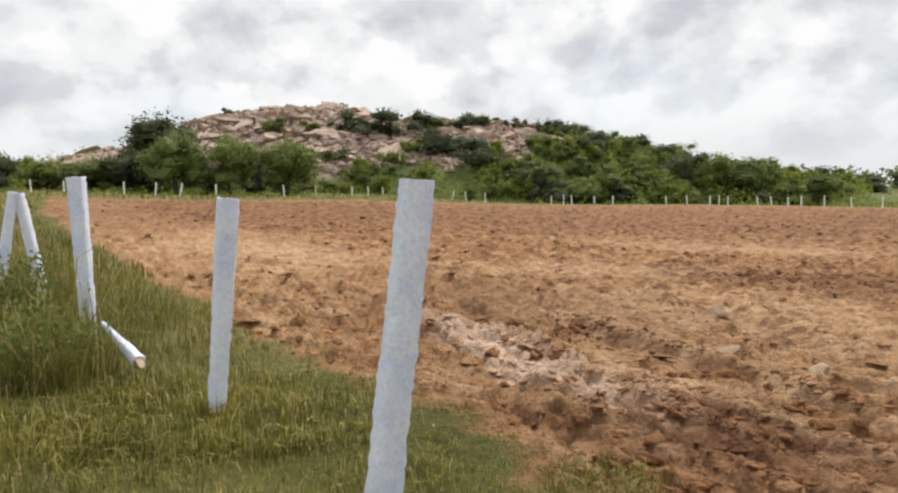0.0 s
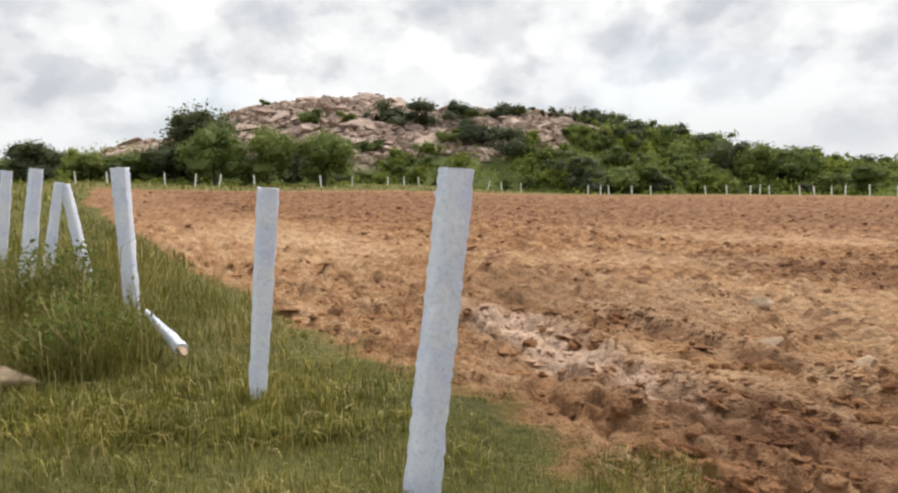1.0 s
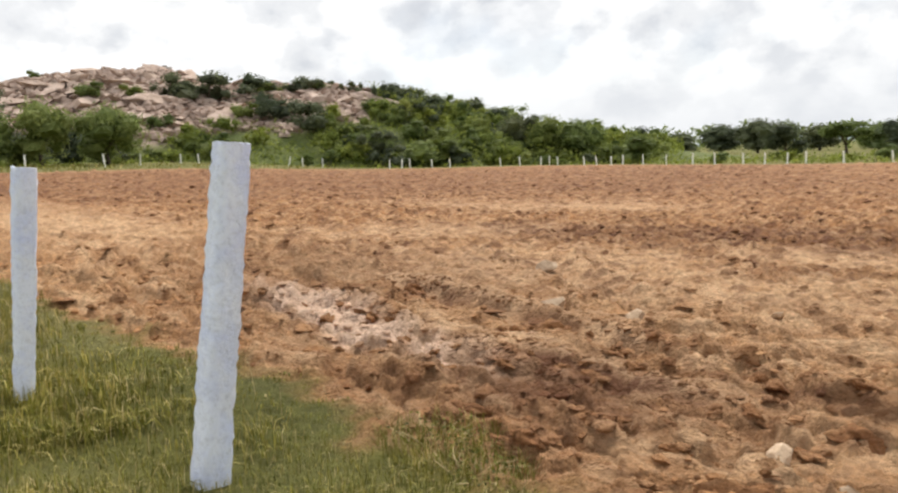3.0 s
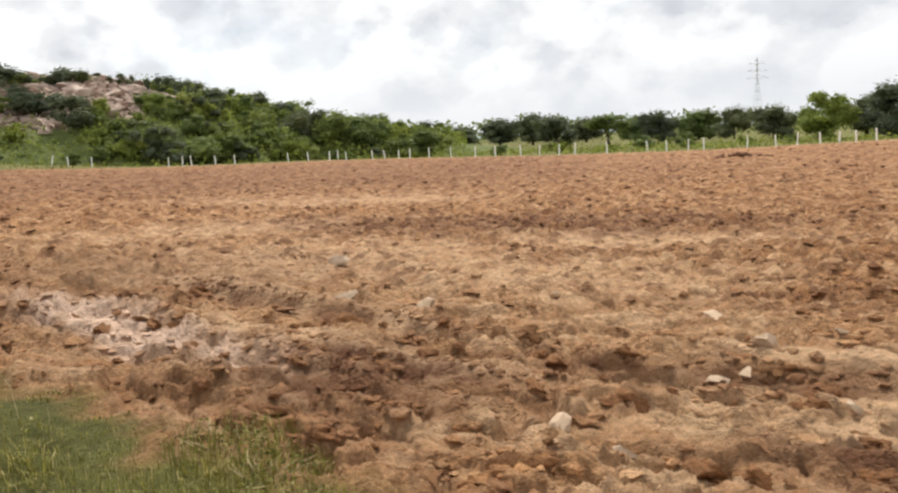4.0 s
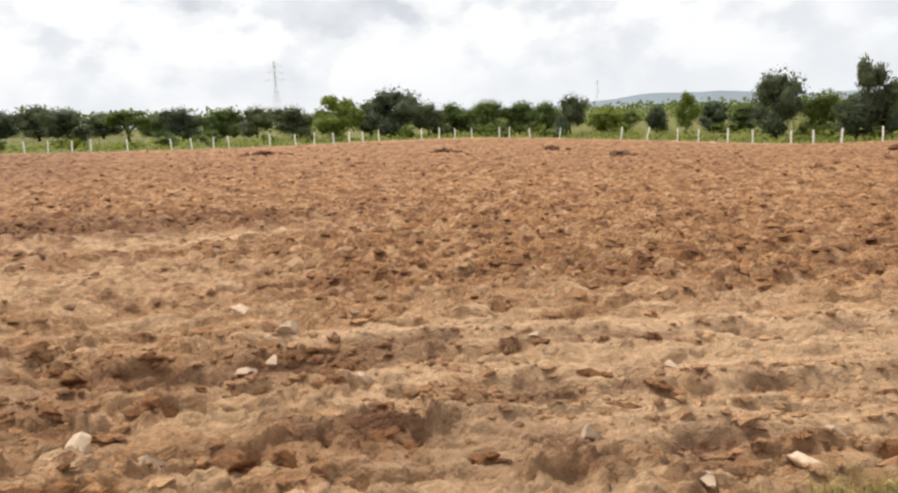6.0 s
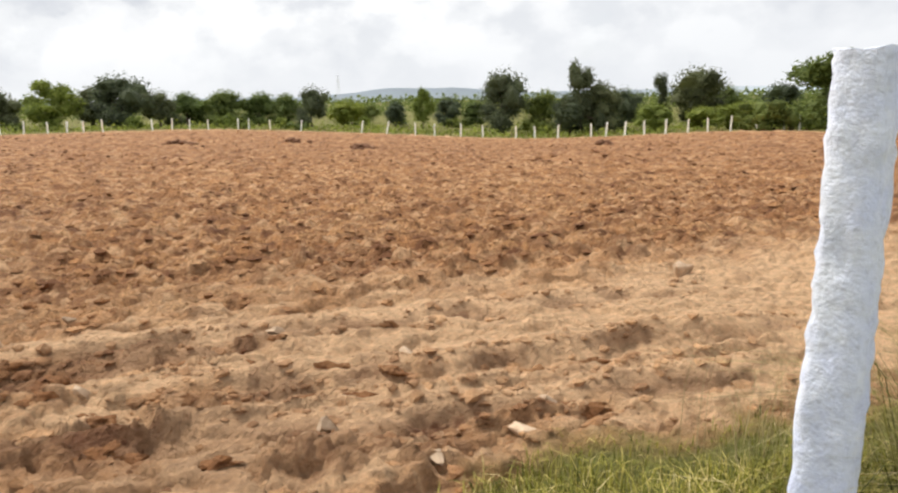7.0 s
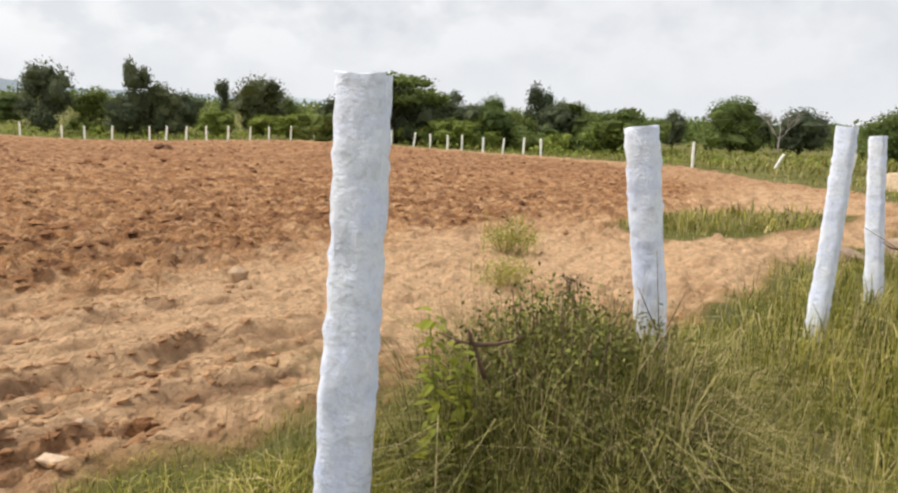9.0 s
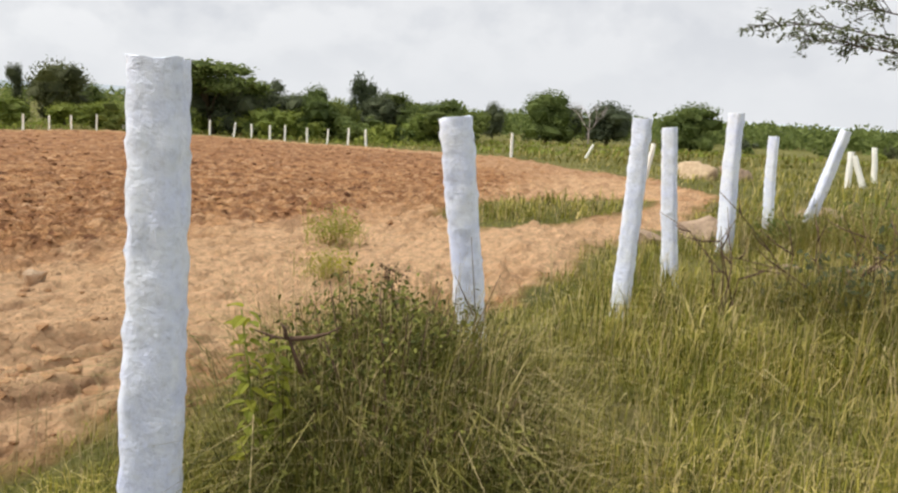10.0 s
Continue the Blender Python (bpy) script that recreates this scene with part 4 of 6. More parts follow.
def make_scrub_cover():
    """The growth between the bushes that nobody could count."""
    rng = np.random.RandomState(17)
    out = []
    n = 42000
    az, v = rng.uniform(8, 77, n), rng.uniform(-6, 51, n)
    d = np.stack([-np.sin(np.radians(az)), np.cos(np.radians(az))], 1)
    det = d[:, 0] * -_along[1] + d[:, 1] * _along[0]
    start = RIDGE_A + _across * v[:, None]
    far = (start[:, 0] * -_along[1] + start[:, 1] * _along[0]) / det
    x, y = d[:, 0] * far, d[:, 1] * far
    z = hill_height(x, y)[0]
    clump = hills(x / 4.5, y / 4.5, 51)
    keep = (rng.rand(n) > rockiness(x, y) * 1.02) & (clump > -0.35)
    out.append(np.stack([x, y, z + rng.rand(n) ** 0.8 * (0.9 + 2.4 * step(-0.3, 0.5, clump))], 1)[keep])
    n = 30000
    az, far = rng.uniform(-122, 77, n), 0
    line = np.array([on_fence_far(a) for a in np.arange(-123, 79, 1.0)])
    far = np.interp(az, np.arange(-123, 79, 1.0), line) + rng.uniform(2, 46, n)
    x, y = -far * np.sin(np.radians(az)), far * np.cos(np.radians(az))
    clump = hills(x / 3.2, y / 3.2, 52) + 0.5 * hills(x / 11, y / 11, 53)
    keep = (clump > -0.1) & (rng.rand(n) < 0.35 + 0.65 * step(-90, -82, az))
    low = 0.3 + 0.7 * step(-90, -82, az)
    out.append(np.stack([x, y, land(x, y) + rng.rand(n) * (0.35 + 1.2 * step(0.0, 0.8, clump)) * low], 1)[keep])
    v, f = leaf_cards(np.vstack(out), 0.26, rng)
    tagged(part("undergrowth", flat_mesh("undergrowth", v, f), M_LEAF_BRIGHT), "dense green undergrowth between the bushes and trees", "undergrowth", kind="stuff")


def on_fence_far(az):
    """About how far off the fence line lies on a bearing."""
    return float(np.interp(az, [-123, -100, -91, -81, -72, -64, -56, -48, -36, -28, -18, -8, 1, 13, 20, 28, 36, 45, 48, 57, 63, 80],
                           [60, 55, 52, 70, 78, 85, 86, 90, 100, 113, 105, 103, 106, 123, 127, 119, 124, 122, 105, 98, 106, 112]))


make_scrub_cover()


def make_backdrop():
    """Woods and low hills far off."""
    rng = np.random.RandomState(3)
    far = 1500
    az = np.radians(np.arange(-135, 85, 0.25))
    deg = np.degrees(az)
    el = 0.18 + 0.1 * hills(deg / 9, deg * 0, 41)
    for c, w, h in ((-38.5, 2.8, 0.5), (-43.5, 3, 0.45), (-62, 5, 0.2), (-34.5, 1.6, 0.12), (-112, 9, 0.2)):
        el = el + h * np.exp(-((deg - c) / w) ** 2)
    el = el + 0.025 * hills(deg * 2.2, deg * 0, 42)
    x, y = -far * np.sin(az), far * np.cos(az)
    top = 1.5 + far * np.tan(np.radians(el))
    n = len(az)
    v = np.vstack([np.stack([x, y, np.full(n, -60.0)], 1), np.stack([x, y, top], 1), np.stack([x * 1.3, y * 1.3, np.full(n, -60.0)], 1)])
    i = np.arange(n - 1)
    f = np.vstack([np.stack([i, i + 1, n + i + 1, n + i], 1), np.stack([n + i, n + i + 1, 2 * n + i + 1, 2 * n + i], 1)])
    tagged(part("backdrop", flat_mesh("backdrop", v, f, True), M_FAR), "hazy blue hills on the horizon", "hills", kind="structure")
    # far woods as one mass of leaves
    count = 26000
    a = np.radians(rng.uniform(-128, 40, count))
    d = rng.uniform(230, 420, count)
    x, y = -d * np.sin(a), d * np.cos(a)
    deg = np.degrees(a)
    tall = 5.6 + 2.2 * hills(deg / 1.7, d / 60, 43) + 1.5 * hills(deg / 0.6, d / 40, 44) + 2.0 * step(-20, 0, deg)
    z = land(x, y) + np.maximum(tall, 1.0) * rng.rand(count) ** 0.7
    more = 15000
    a = np.radians(rng.uniform(-128, -87, more))
    d = rng.uniform(170, 260, more)
    bx, by = -d * np.sin(a), d * np.cos(a)
    tall = 1.6 + d * 0.012 + 1.2 * hills(np.degrees(a) / 1.9, d / 60, 45)
    bz = land(bx, by) + np.maximum(tall, 0.6) * rng.rand(more) ** 0.8
    x, y, z = np.append(x, bx), np.append(y, by), np.append(z, bz)
    v, f = leaf_cards(np.stack([x, y, z], 1), 0.8, rng)
    tagged(part("far_woods", flat_mesh("far_woods", v, f), M_LEAF), "distant belt of low dark green woodland", "woods", kind="stuff")


make_backdrop()

# ---- posts ----


def post_mesh(name, seed, rings=64, sides=20, tall=1.0, taper=0.12):
    """A rough-hewn square stone post of height 1 and width 1."""
    bm = bmesh.new()
    rows = []
    for i in range(rings):
        h = i / (rings - 1)
        row = []
        for k in range(sides):
            a = 6.28318 * (k + 0.5) / sides
            c, s = math.cos(a), math.sin(a)
            r = 0.5 / (abs(c) ** 5 + abs(s) ** 5) ** 0.2
            wide = 1.0 + taper * (0.5 - h) + 0.06 * noise.noise(Vector((h * 4, seed * 3.1, 0)))
            q = Vector((c * 1.2, s * 1.2, h * 9 + seed * 7.7))
            r *= wide * (1 + 0.08 * noise.noise(q) + 0.09 * noise.noise(q * 2.6) + 0.14 * noise.noise(q * 6))
            bend = 0.16 * noise.noise(Vector((h * 1.6 + seed, seed * 2.0, 3)))
            z = h * tall + (0.006 * noise.noise(Vector((c * 2, s * 2, seed))) if i == rings - 1 else 0)
            row.append(bm.verts.new((r * c + bend, r * s + 0.5 * bend, z)))
        rows.append(row)
    for lo, hi in zip(rows, rows[1:]):
        for k in range(sides):
            bm.faces.new((lo[k], lo[(k + 1) % sides], hi[(k + 1) % sides], hi[k])).smooth = True
    top = bm.faces.new(rows[-1])
    bm.faces.new(list(reversed(rows[0])))
    bmesh.ops.inset_individual(bm, faces=[top], thickness=0.07, depth=0.008)
    me = bpy.data.meshes.new(name)
    bm.to_mesh(me)
    bm.free()
    return me


def set_post(me, foot, head, wide, turn, words, group, mat=M_POST):
    """A post between two places, its foot sunk below the ground."""
    foot, head = Vector(foot), Vector(head)
    foot = foot - (head - foot) * 0.16
    axis = head - foot
    q = axis.to_track_quat("Z", "Y") @ Euler((0, 0, radians(turn))).to_quaternion()
    if not me.materials:
        me.materials.append(mat)
    ob = new("fence_post", me)
    ob.matrix_basis = Matrix.LocRotScale(foot, q, (wide, wide, axis.length))
    return tagged(ob, words, "fence post", group)


NEAR = [((-2.765, 2.968), (-2.61, 3.14, 1.65), 0.158, 20, 0.1), ((-4.79, 3.47), (-4.64, 3.58, 1.61), 0.124, 35, -0.22), ((-7.37, 4.0), (-7.42, 3.98, 1.89), 0.132, 10, -0.2),
        ((-9.66, 4.1), (-9.56, 4.37, 1.82), 0.12, 5, 0.35), ((-9.43, 4.66), (-9.55, 4.42, 1.80), 0.12, 50, 0.35), ((-10.84, 4.4), (-10.75, 4.63, 2.04), 0.16, 25, 0.1), ((-13.27, 5.05), (-13.21, 5.23, 2.13), 0.17, 0, 0.1),
        ((2.21, 0.93), (2.22, 0.91, 1.58), 0.158, 66, 0.16), ((4.42, -0.03), (4.4, 0.22, 1.45), 0.165, 85, -0.1), ((5.82, -1.03), (5.82, -1.05, 1.51), 0.13, 70, 0.1), ((7.21, -1.7), (7.24, -1.56, 1.45), 0.135, 80, 0.1),
        ((9.69, -2.88), (9.7, -2.84, 1.65), 0.17, 60, 0.1), ((12.38, -4.3), (12.4, -4.24, 1.38), 0.15, 75, 0.1), ((12.66, -4.95), (12.51, -5.36, 1.53), 0.15, 40, 0.1)]
for n, ((fx, fy), head, wide, turn, taper) in enumerate(NEAR):
    tall = head[2] - height(fx, fy)
    words = "whitewashed rough granite fence post standing in grass"
    if n in (3, 4):
        words = "whitewashed granite fence post leaning against another"
    elif n == 13:
        words = "whitewashed granite fence post leaning far over"
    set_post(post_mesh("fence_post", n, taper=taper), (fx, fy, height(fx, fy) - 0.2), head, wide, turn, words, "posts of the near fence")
fallen = set_post(post_mesh("fence_post", 30, 24, 14, taper=1.0), (-5.98, 3.6, height(-5.98, 3.6) + 0.13), (-6.6, 3.7, height(-7.0, 3.72) + 0.3), 0.07, 10, "whitewashed granite post fallen in the grass, its end broken", "posts of the near fence")
broken = lump_mesh("broken_end", 31, 3, 0.6, 1.0, True, 6, 0.7)
broken.materials.append(M_ROCK)
broken_end = part("broken_end", broken, M_ROCK, fallen, "bare tan stone where the wash broke off")
broken_end.matrix_basis = Matrix.LocRotScale((0.05, 0.0, 0.01), None, (0.72, 0.72, 0.14))

FAR_SHAPES = [post_mesh("fence_post", 50 + k, 8, 8) for k in range(4)]
RUN_LEFT = [66.5, 64.5, 62.6, 58.95, 57.0, 55.4, 53.0, 48.3, 46.1, 43.5, 42.3, 41.2, 36.2, 35.2, 33.8, 29.0]
RUN_BACK = [28.1, 27.5, 25.9, 24.6, 20.9, 19.5, 18.0, 17.4, 16.8, 14.9, 14.0, 13.0, 12.2, 10.8, 9.2, 7.46, 6.0, 4.14, 2.8, 1.4, 0.26, -2.0, -4.8, -6.1, -7.55, -8.6,
            -11.4, -13.2, -14.5, -15.9, -17.0, -18.0, -19.15, -22.25, -23.5, -24.65, -25.9, -27.9, -28.6]
RUN_RIGHT = [-30.1, -32.2, -36.5, -38.3, -40.4, -41.8, -43.7, -45.3, -47.7, -49.05, -50.7, -53.05, -54.1, -55.6, -56.95, -58.4, -59.9, -61.2, -62.7, -64.37, -66.05, -67.0,
             -69.9, -71.5, -72.75, -74.0, -75.03, -76.6, -78.0, -79.5, -80.8]
FENCE = [polar(*p) for p in ((68, 108), (62.6, 105), (57, 97), (48, 104), (45, 122), (36, 124), (28, 118), (19.5, 126), (13, 122), (1.4, 105), (-8.5, 102), (-18, 104), (-28, 113), (-30.5, 108),
                             (-36.5, 98), (-48, 88), (-56, 84), (-64.4, 84), (-72, 77), (-80.9, 69), (-91.4, 50))]


def on_fence(az):
    """Where a bearing meets the fence line."""
    d = Vector((*polar(az, 1.0), 0))
    for (ax, ay), (bx, by) in zip(FENCE, FENCE[1:]):
        ex, ey = bx - ax, by - ay
        det = d.x * -ey + d.y * ex
        if abs(det) < 1e-9:
            continue
        far = (ax * -ey + ay * ex) / det
        s = (d.x * ay - d.y * ax) / det
        if far > 0 and -1e-6 <= s <= 1 + 1e-6:
            return d.x * far, d.y * far
    return polar(az, 100)


def far_posts():
    rnd = random.Random(8)
    leaning = {-36.5: 9, -38.3: 13, -32.2: 8, 55.4: 12, 57.0: 7, 14.0: -8, 36.2: 14, 41.2: -6, -71.5: 7}
    for az in (*RUN_LEFT, *RUN_BACK, *RUN_RIGHT):
        x, y = on_fence(az + 0.2 if az < -55 else az)
        z = height(x, y)
        lean = leaning.get(az, rnd.uniform(-4.5, 4.5))
        tall = 1.45 * rnd.uniform(0.92, 1.06)
        side = Vector((*polar(az - 90, 1.0), 0)) * math.tan(radians(lean)) * tall
        words = "whitewashed granite fence post at the field's edge" if abs(lean) < 6 else "leaning whitewashed granite fence post"
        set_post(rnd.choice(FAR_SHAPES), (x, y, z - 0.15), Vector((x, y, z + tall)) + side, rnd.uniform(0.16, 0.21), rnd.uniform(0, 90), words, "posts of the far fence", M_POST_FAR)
    for foot, head in (((50.1, -1.05), (50.1, -1.0, 0.3)), ((51.78, -5.84), (51.73, -6.35, -0.16)), ((27.62, -5.25), (27.58, -5.45, 0.76)), ((23.9, -10.51), (23.91, -10.48, 0.97)),
                       ((23.72, -10.95), (23.87, -10.55, 0.86)), ((27.22, -12.85), (27.29, -12.71, 1.08))):
        set_post(rnd.choice(FAR_SHAPES), (*foot, height(*foot) - 0.15), head, 0.17, rnd.uniform(0, 90), "whitewashed granite fence post in the meadow", "posts in the meadow", M_POST_FAR)


far_posts()

# ---- pylon ----


def pylon(x, y, tall, wide, words):
    """A lattice mast with three pairs of cross-arms."""
    z = height(x, y)
    ob = empty("pylon", pose(x, y, z, 0, 0, 20))

    def half(h):
        return wide * (0.5 - 0.44 * min(h / (tall * 0.72), 1.0))

    bm = bmesh.new()
    levels = [tall * k for k in (0, 0.16, 0.3, 0.42, 0.53, 0.63, 0.72, 0.8, 0.88, 0.95, 1.0)]
    corner = ((1, 1), (-1, 1), (-1, -1), (1, -1))
    for lo, hi in zip(levels, levels[1:]):
        a, b = half(lo), half(hi)
        for (cx, cy), (dx, dy) in zip(corner, corner[1:] + corner[:1]):
            tube(bm, [(cx * a, cy * a, lo), (cx * b, cy * b, hi)], [0.075, 0.075], 4)
            tube(bm, [(cx * a, cy * a, lo), (dx * b, dy * b, hi)], [0.03, 0.03], 4)
            tube(bm, [(dx * a, dy * a, lo), (cx * b, cy * b, hi)], [0.03, 0.03], 4)
            tube(bm, [(cx * b, cy * b, hi), (dx * b, dy * b, hi)], [0.03, 0.03], 4)
    part("mast", bm, M_STEEL, ob)
    for k, reach in ((0.72, 0.17), (0.82, 0.15), (0.92, 0.13)):
        for s in (-1, 1):
            bm = bmesh.new()
            tip = (s * reach * tall, 0, k * tall)
            for cy in (-1, 1):
                tube(bm, [(s * half(k * tall), cy * half(k * tall), k * tall), tip], [0.09, 0.07], 4)
            tube(bm, [(s * half(k * tall), 0, (k + 0.05) * tall), tip], [0.09, 0.07], 4)
            part("cross_arm", bm, M_STEEL, ob)
    return tagged(ob, words, "pylon")


pylon(*polar(-12.15, 430), 36, 5.2, "tall grey steel lattice electricity pylon beyond the trees")
pylon(*polar(-35.0, 900), 34, 7.0, "distant grey steel lattice electricity pylon")


def building(az, v, wide, deep, tall, words):
    """A small flat-roofed building on the crest."""
    d = np.array(polar(az, 1.0))
    far, _ = np.linalg.solve(np.array([d, -_along]).T, RIDGE_A + _across * v)
    x, y = d * far
    z = float(hill_height(np.array([x]), np.array([y]))[0][0]) - 0.5
    ob = empty("building", pose(x, y, z, 0, 0, az + 8))
    bm = bmesh.new()
    bmesh.ops.create_cube(bm, size=1.0, matrix=Matrix.LocRotScale((0, 0, tall / 2), None, (wide, deep, tall)))
    bmesh.ops.bevel(bm, geom=bm.edges[:], offset=0.05, segments=1, affect="EDGES")
    part("wall", bm, M_WALL, ob)
    bm = bmesh.new()
    bmesh.ops.create_cube(bm, size=1.0, matrix=Matrix.LocRotScale((0, 0, tall + 0.13), None, (wide + 0.5, deep + 0.5, 0.25)))
    part("roof", bm, M_WALL, ob)
    bm = bmesh.new()
    bmesh.ops.create_cube(bm, size=1.0, matrix=Matrix.LocRotScale((wide * 0.2, -deep / 2 - 0.02, 1.3), None, (1.0, 0.08, 1.9)))
    part("door", bm, M_TWIG, ob, "dark doorway")
    return tagged(ob, words, "building")


building(44.3, -3, 4.6, 3, 1.7, "small pale flat-roofed building on the hilltop")
building(42.2, -4, 2.8, 2.4, 1.6, "tiny pale flat-roofed shed on the hilltop")

# ---- stones and clods of the field ----
STONES = [(-2.36, 7.29, 0.17, 0.6), (-1.63, 7.53, 0.2, 0.4), (1.02, 6.78, 0.19, 0.35), (0.69, 4.99, 0.085, 0.6), (1.29, 4.42, 0.065, 0.5), (1.13, 5.63, 0.1, 0.7), (1.72, 6.03, 0.06, 0.5),
          (1.92, 3.03, 0.065, 0.8), (2.66, 2.46, 0.085, 0.5), (2.26, 3.37, 0.07, 0.6), (2.97, 2.58, 0.055, 0.9), (2.67, 4.74, 0.07, 0.6), (3.01, 3.76, 0.06, 0.5), (1.26, 3.92, 0.12, 0.35),
          (6.65, 3.98, 0.13, 0.8), (-0.24, 4.07, 0.09, 0.6), (-0.37, 7.6, 0.09, 0.4), (-3.34, 10.08, 0.15, 0.7), (0.88, 5.13, 0.06, 0.8), (0.05, 3.75, 0.1, 0.5), (2.09, 2.44, 0.05, 0.5)]


def make_stones():
    shapes = [lump_mesh("stone", 20 + k, 3, 0.55, 1.0, True, 10, 0.52) for k in range(6)]
    for me in shapes:
        me.materials.append(M_ROCK)
    rnd = random.Random(2)
    for n, (x, y, size, squash) in enumerate(STONES):
        ob = new("stone", shapes[n % 6])
        ob.matrix_basis = Matrix.LocRotScale((x, y, top_of(x, y) + size * squash * 0.42), Euler((rnd.uniform(-0.2, 0.2), rnd.uniform(-0.2, 0.2), rnd.uniform(0, 6.3))),
                                             (size * rnd.uniform(0.95, 1.2), size * rnd.uniform(0.75, 1.0), size * squash))
        words = "large pale stone lying on ploughed earth" if size > 0.14 else "small pale stone lying on ploughed earth"
        tagged(ob, words, "stone", "stones on the field")


make_stones()


def scatter(count, near, far, rng, low=-122, high=72, power=1.0):
    """Plan places, thinner with distance."""
    a = np.radians(rng.uniform(low, high, count))
    r = near * (far / near) ** (rng.rand(count) ** power)
    return -r * np.sin(a), r * np.cos(a), r


def make_clods():
    rng = np.random.RandomState(9)
    places, sizes, bases = [], [], []
    ring = [(math.cos(k * 1.2566), math.sin(k * 1.2566), -0.35) for k in range(5)]
    dome = np.array(ring + [(0.0, 0.0, 0.5), (0.0, 0.0, -1.2)]), np.array([(k, (k + 1) % 5, 5) for k in range(5)] + [((k + 1) % 5, k, 6) for k in range(5)])
    for count, near, far, shape, lo, hi in ((26000, 2.3, 9, ball(1), 0.005, 0.022), (9000, 2.6, 9, ball(1), 0.016, 0.055), (1300, 2.8, 10, ball(2), 0.03, 0.07), (40000, 6, 30, dome, 0.03, 0.1), (30000, 26, 108, dome, 0.05, 0.16)):
        x, y, r = scatter(count, near, far, rng, power=0.8)
        u, v = 0.914 * x - 0.406 * y, 0.406 * x + 0.914 * y
        bunch = np.where(r < 8, hills(u * 1.1, v * 2.6, 61) + 0.7 * hills(x * 3.2, y * 3.2, 62) - 0.45, hills(x * 0.9, y * 0.9, 61) + 0.6 * hills(x * 2.6, y * 2.6, 62))
        some = (inside(x, y, FIELD) > -0.6) & (bunch > -0.6)
        x, y = x[some], y[some]
        z, grassy, pale, chalk, moist_shade = earth(x, y)
        keep = (grassy < 0.3) & (rng.rand(len(x)) > 0.2 + 1.2 * np.where(r[some] < 6, 0.72 * pale, pale))
        places.append((x[keep], y[keep]))
        sizes.append(lo + (hi - lo) * rng.rand(keep.sum()) ** 2.4)
        bases.append(shape)
    # crumbled banks along the wheel tracks
    for ax, ay, bx, by, wide in RUTS + [(b[0] + 0.09, b[1] - 0.25, b[2] + 0.09, b[3] - 0.25, 0.1) for b in BANKS]:
        n = 300
        t, side = rng.rand(n), rng.choice((-1, 1), n) * wide * rng.normal(1.7, 0.4, n)
        long = math.hypot(bx - ax, by - ay)
        places.append((ax + t * (bx - ax) + side * (by - ay) / long, ay + t * (by - ay) - side * (bx - ax) / long))
        sizes.append(0.008 + 0.034 * rng.rand(n) ** 2.5)
        bases.append(ball(1))
    out_v, out_f, marks, base = [], [], [], 0
    for (x, y), size, (bv, bf) in zip(places, sizes, bases):
        z, grassy, pale, chalk, moist_shade = earth(x, y)
        v, f = joined_lumps(x, y, z + size * 0.02, size, bv, bf, rng, 0.62)
        out_v.append(v)
        out_f.append(f + base)
        marks.append(np.repeat(np.stack([pale * 0.6, chalk, np.clip(moist_shade + 0.3 * rng.rand(len(x)), 0, 1)]), len(bv), axis=1))
        base += len(v)
    me = flat_mesh("clods", np.vstack(out_v), np.vstack(out_f))
    for name, values in zip(("pale", "chalk", "moist_shade"), np.hstack(marks)):
        me.attributes.new(name, "FLOAT", "POINT").data.foreach_set("value", values.astype(np.float32))
    tagged(part("clods", me, M_CLOD), "broken clods of ploughed red-brown earth", "clods", kind="stuff")


make_clods()


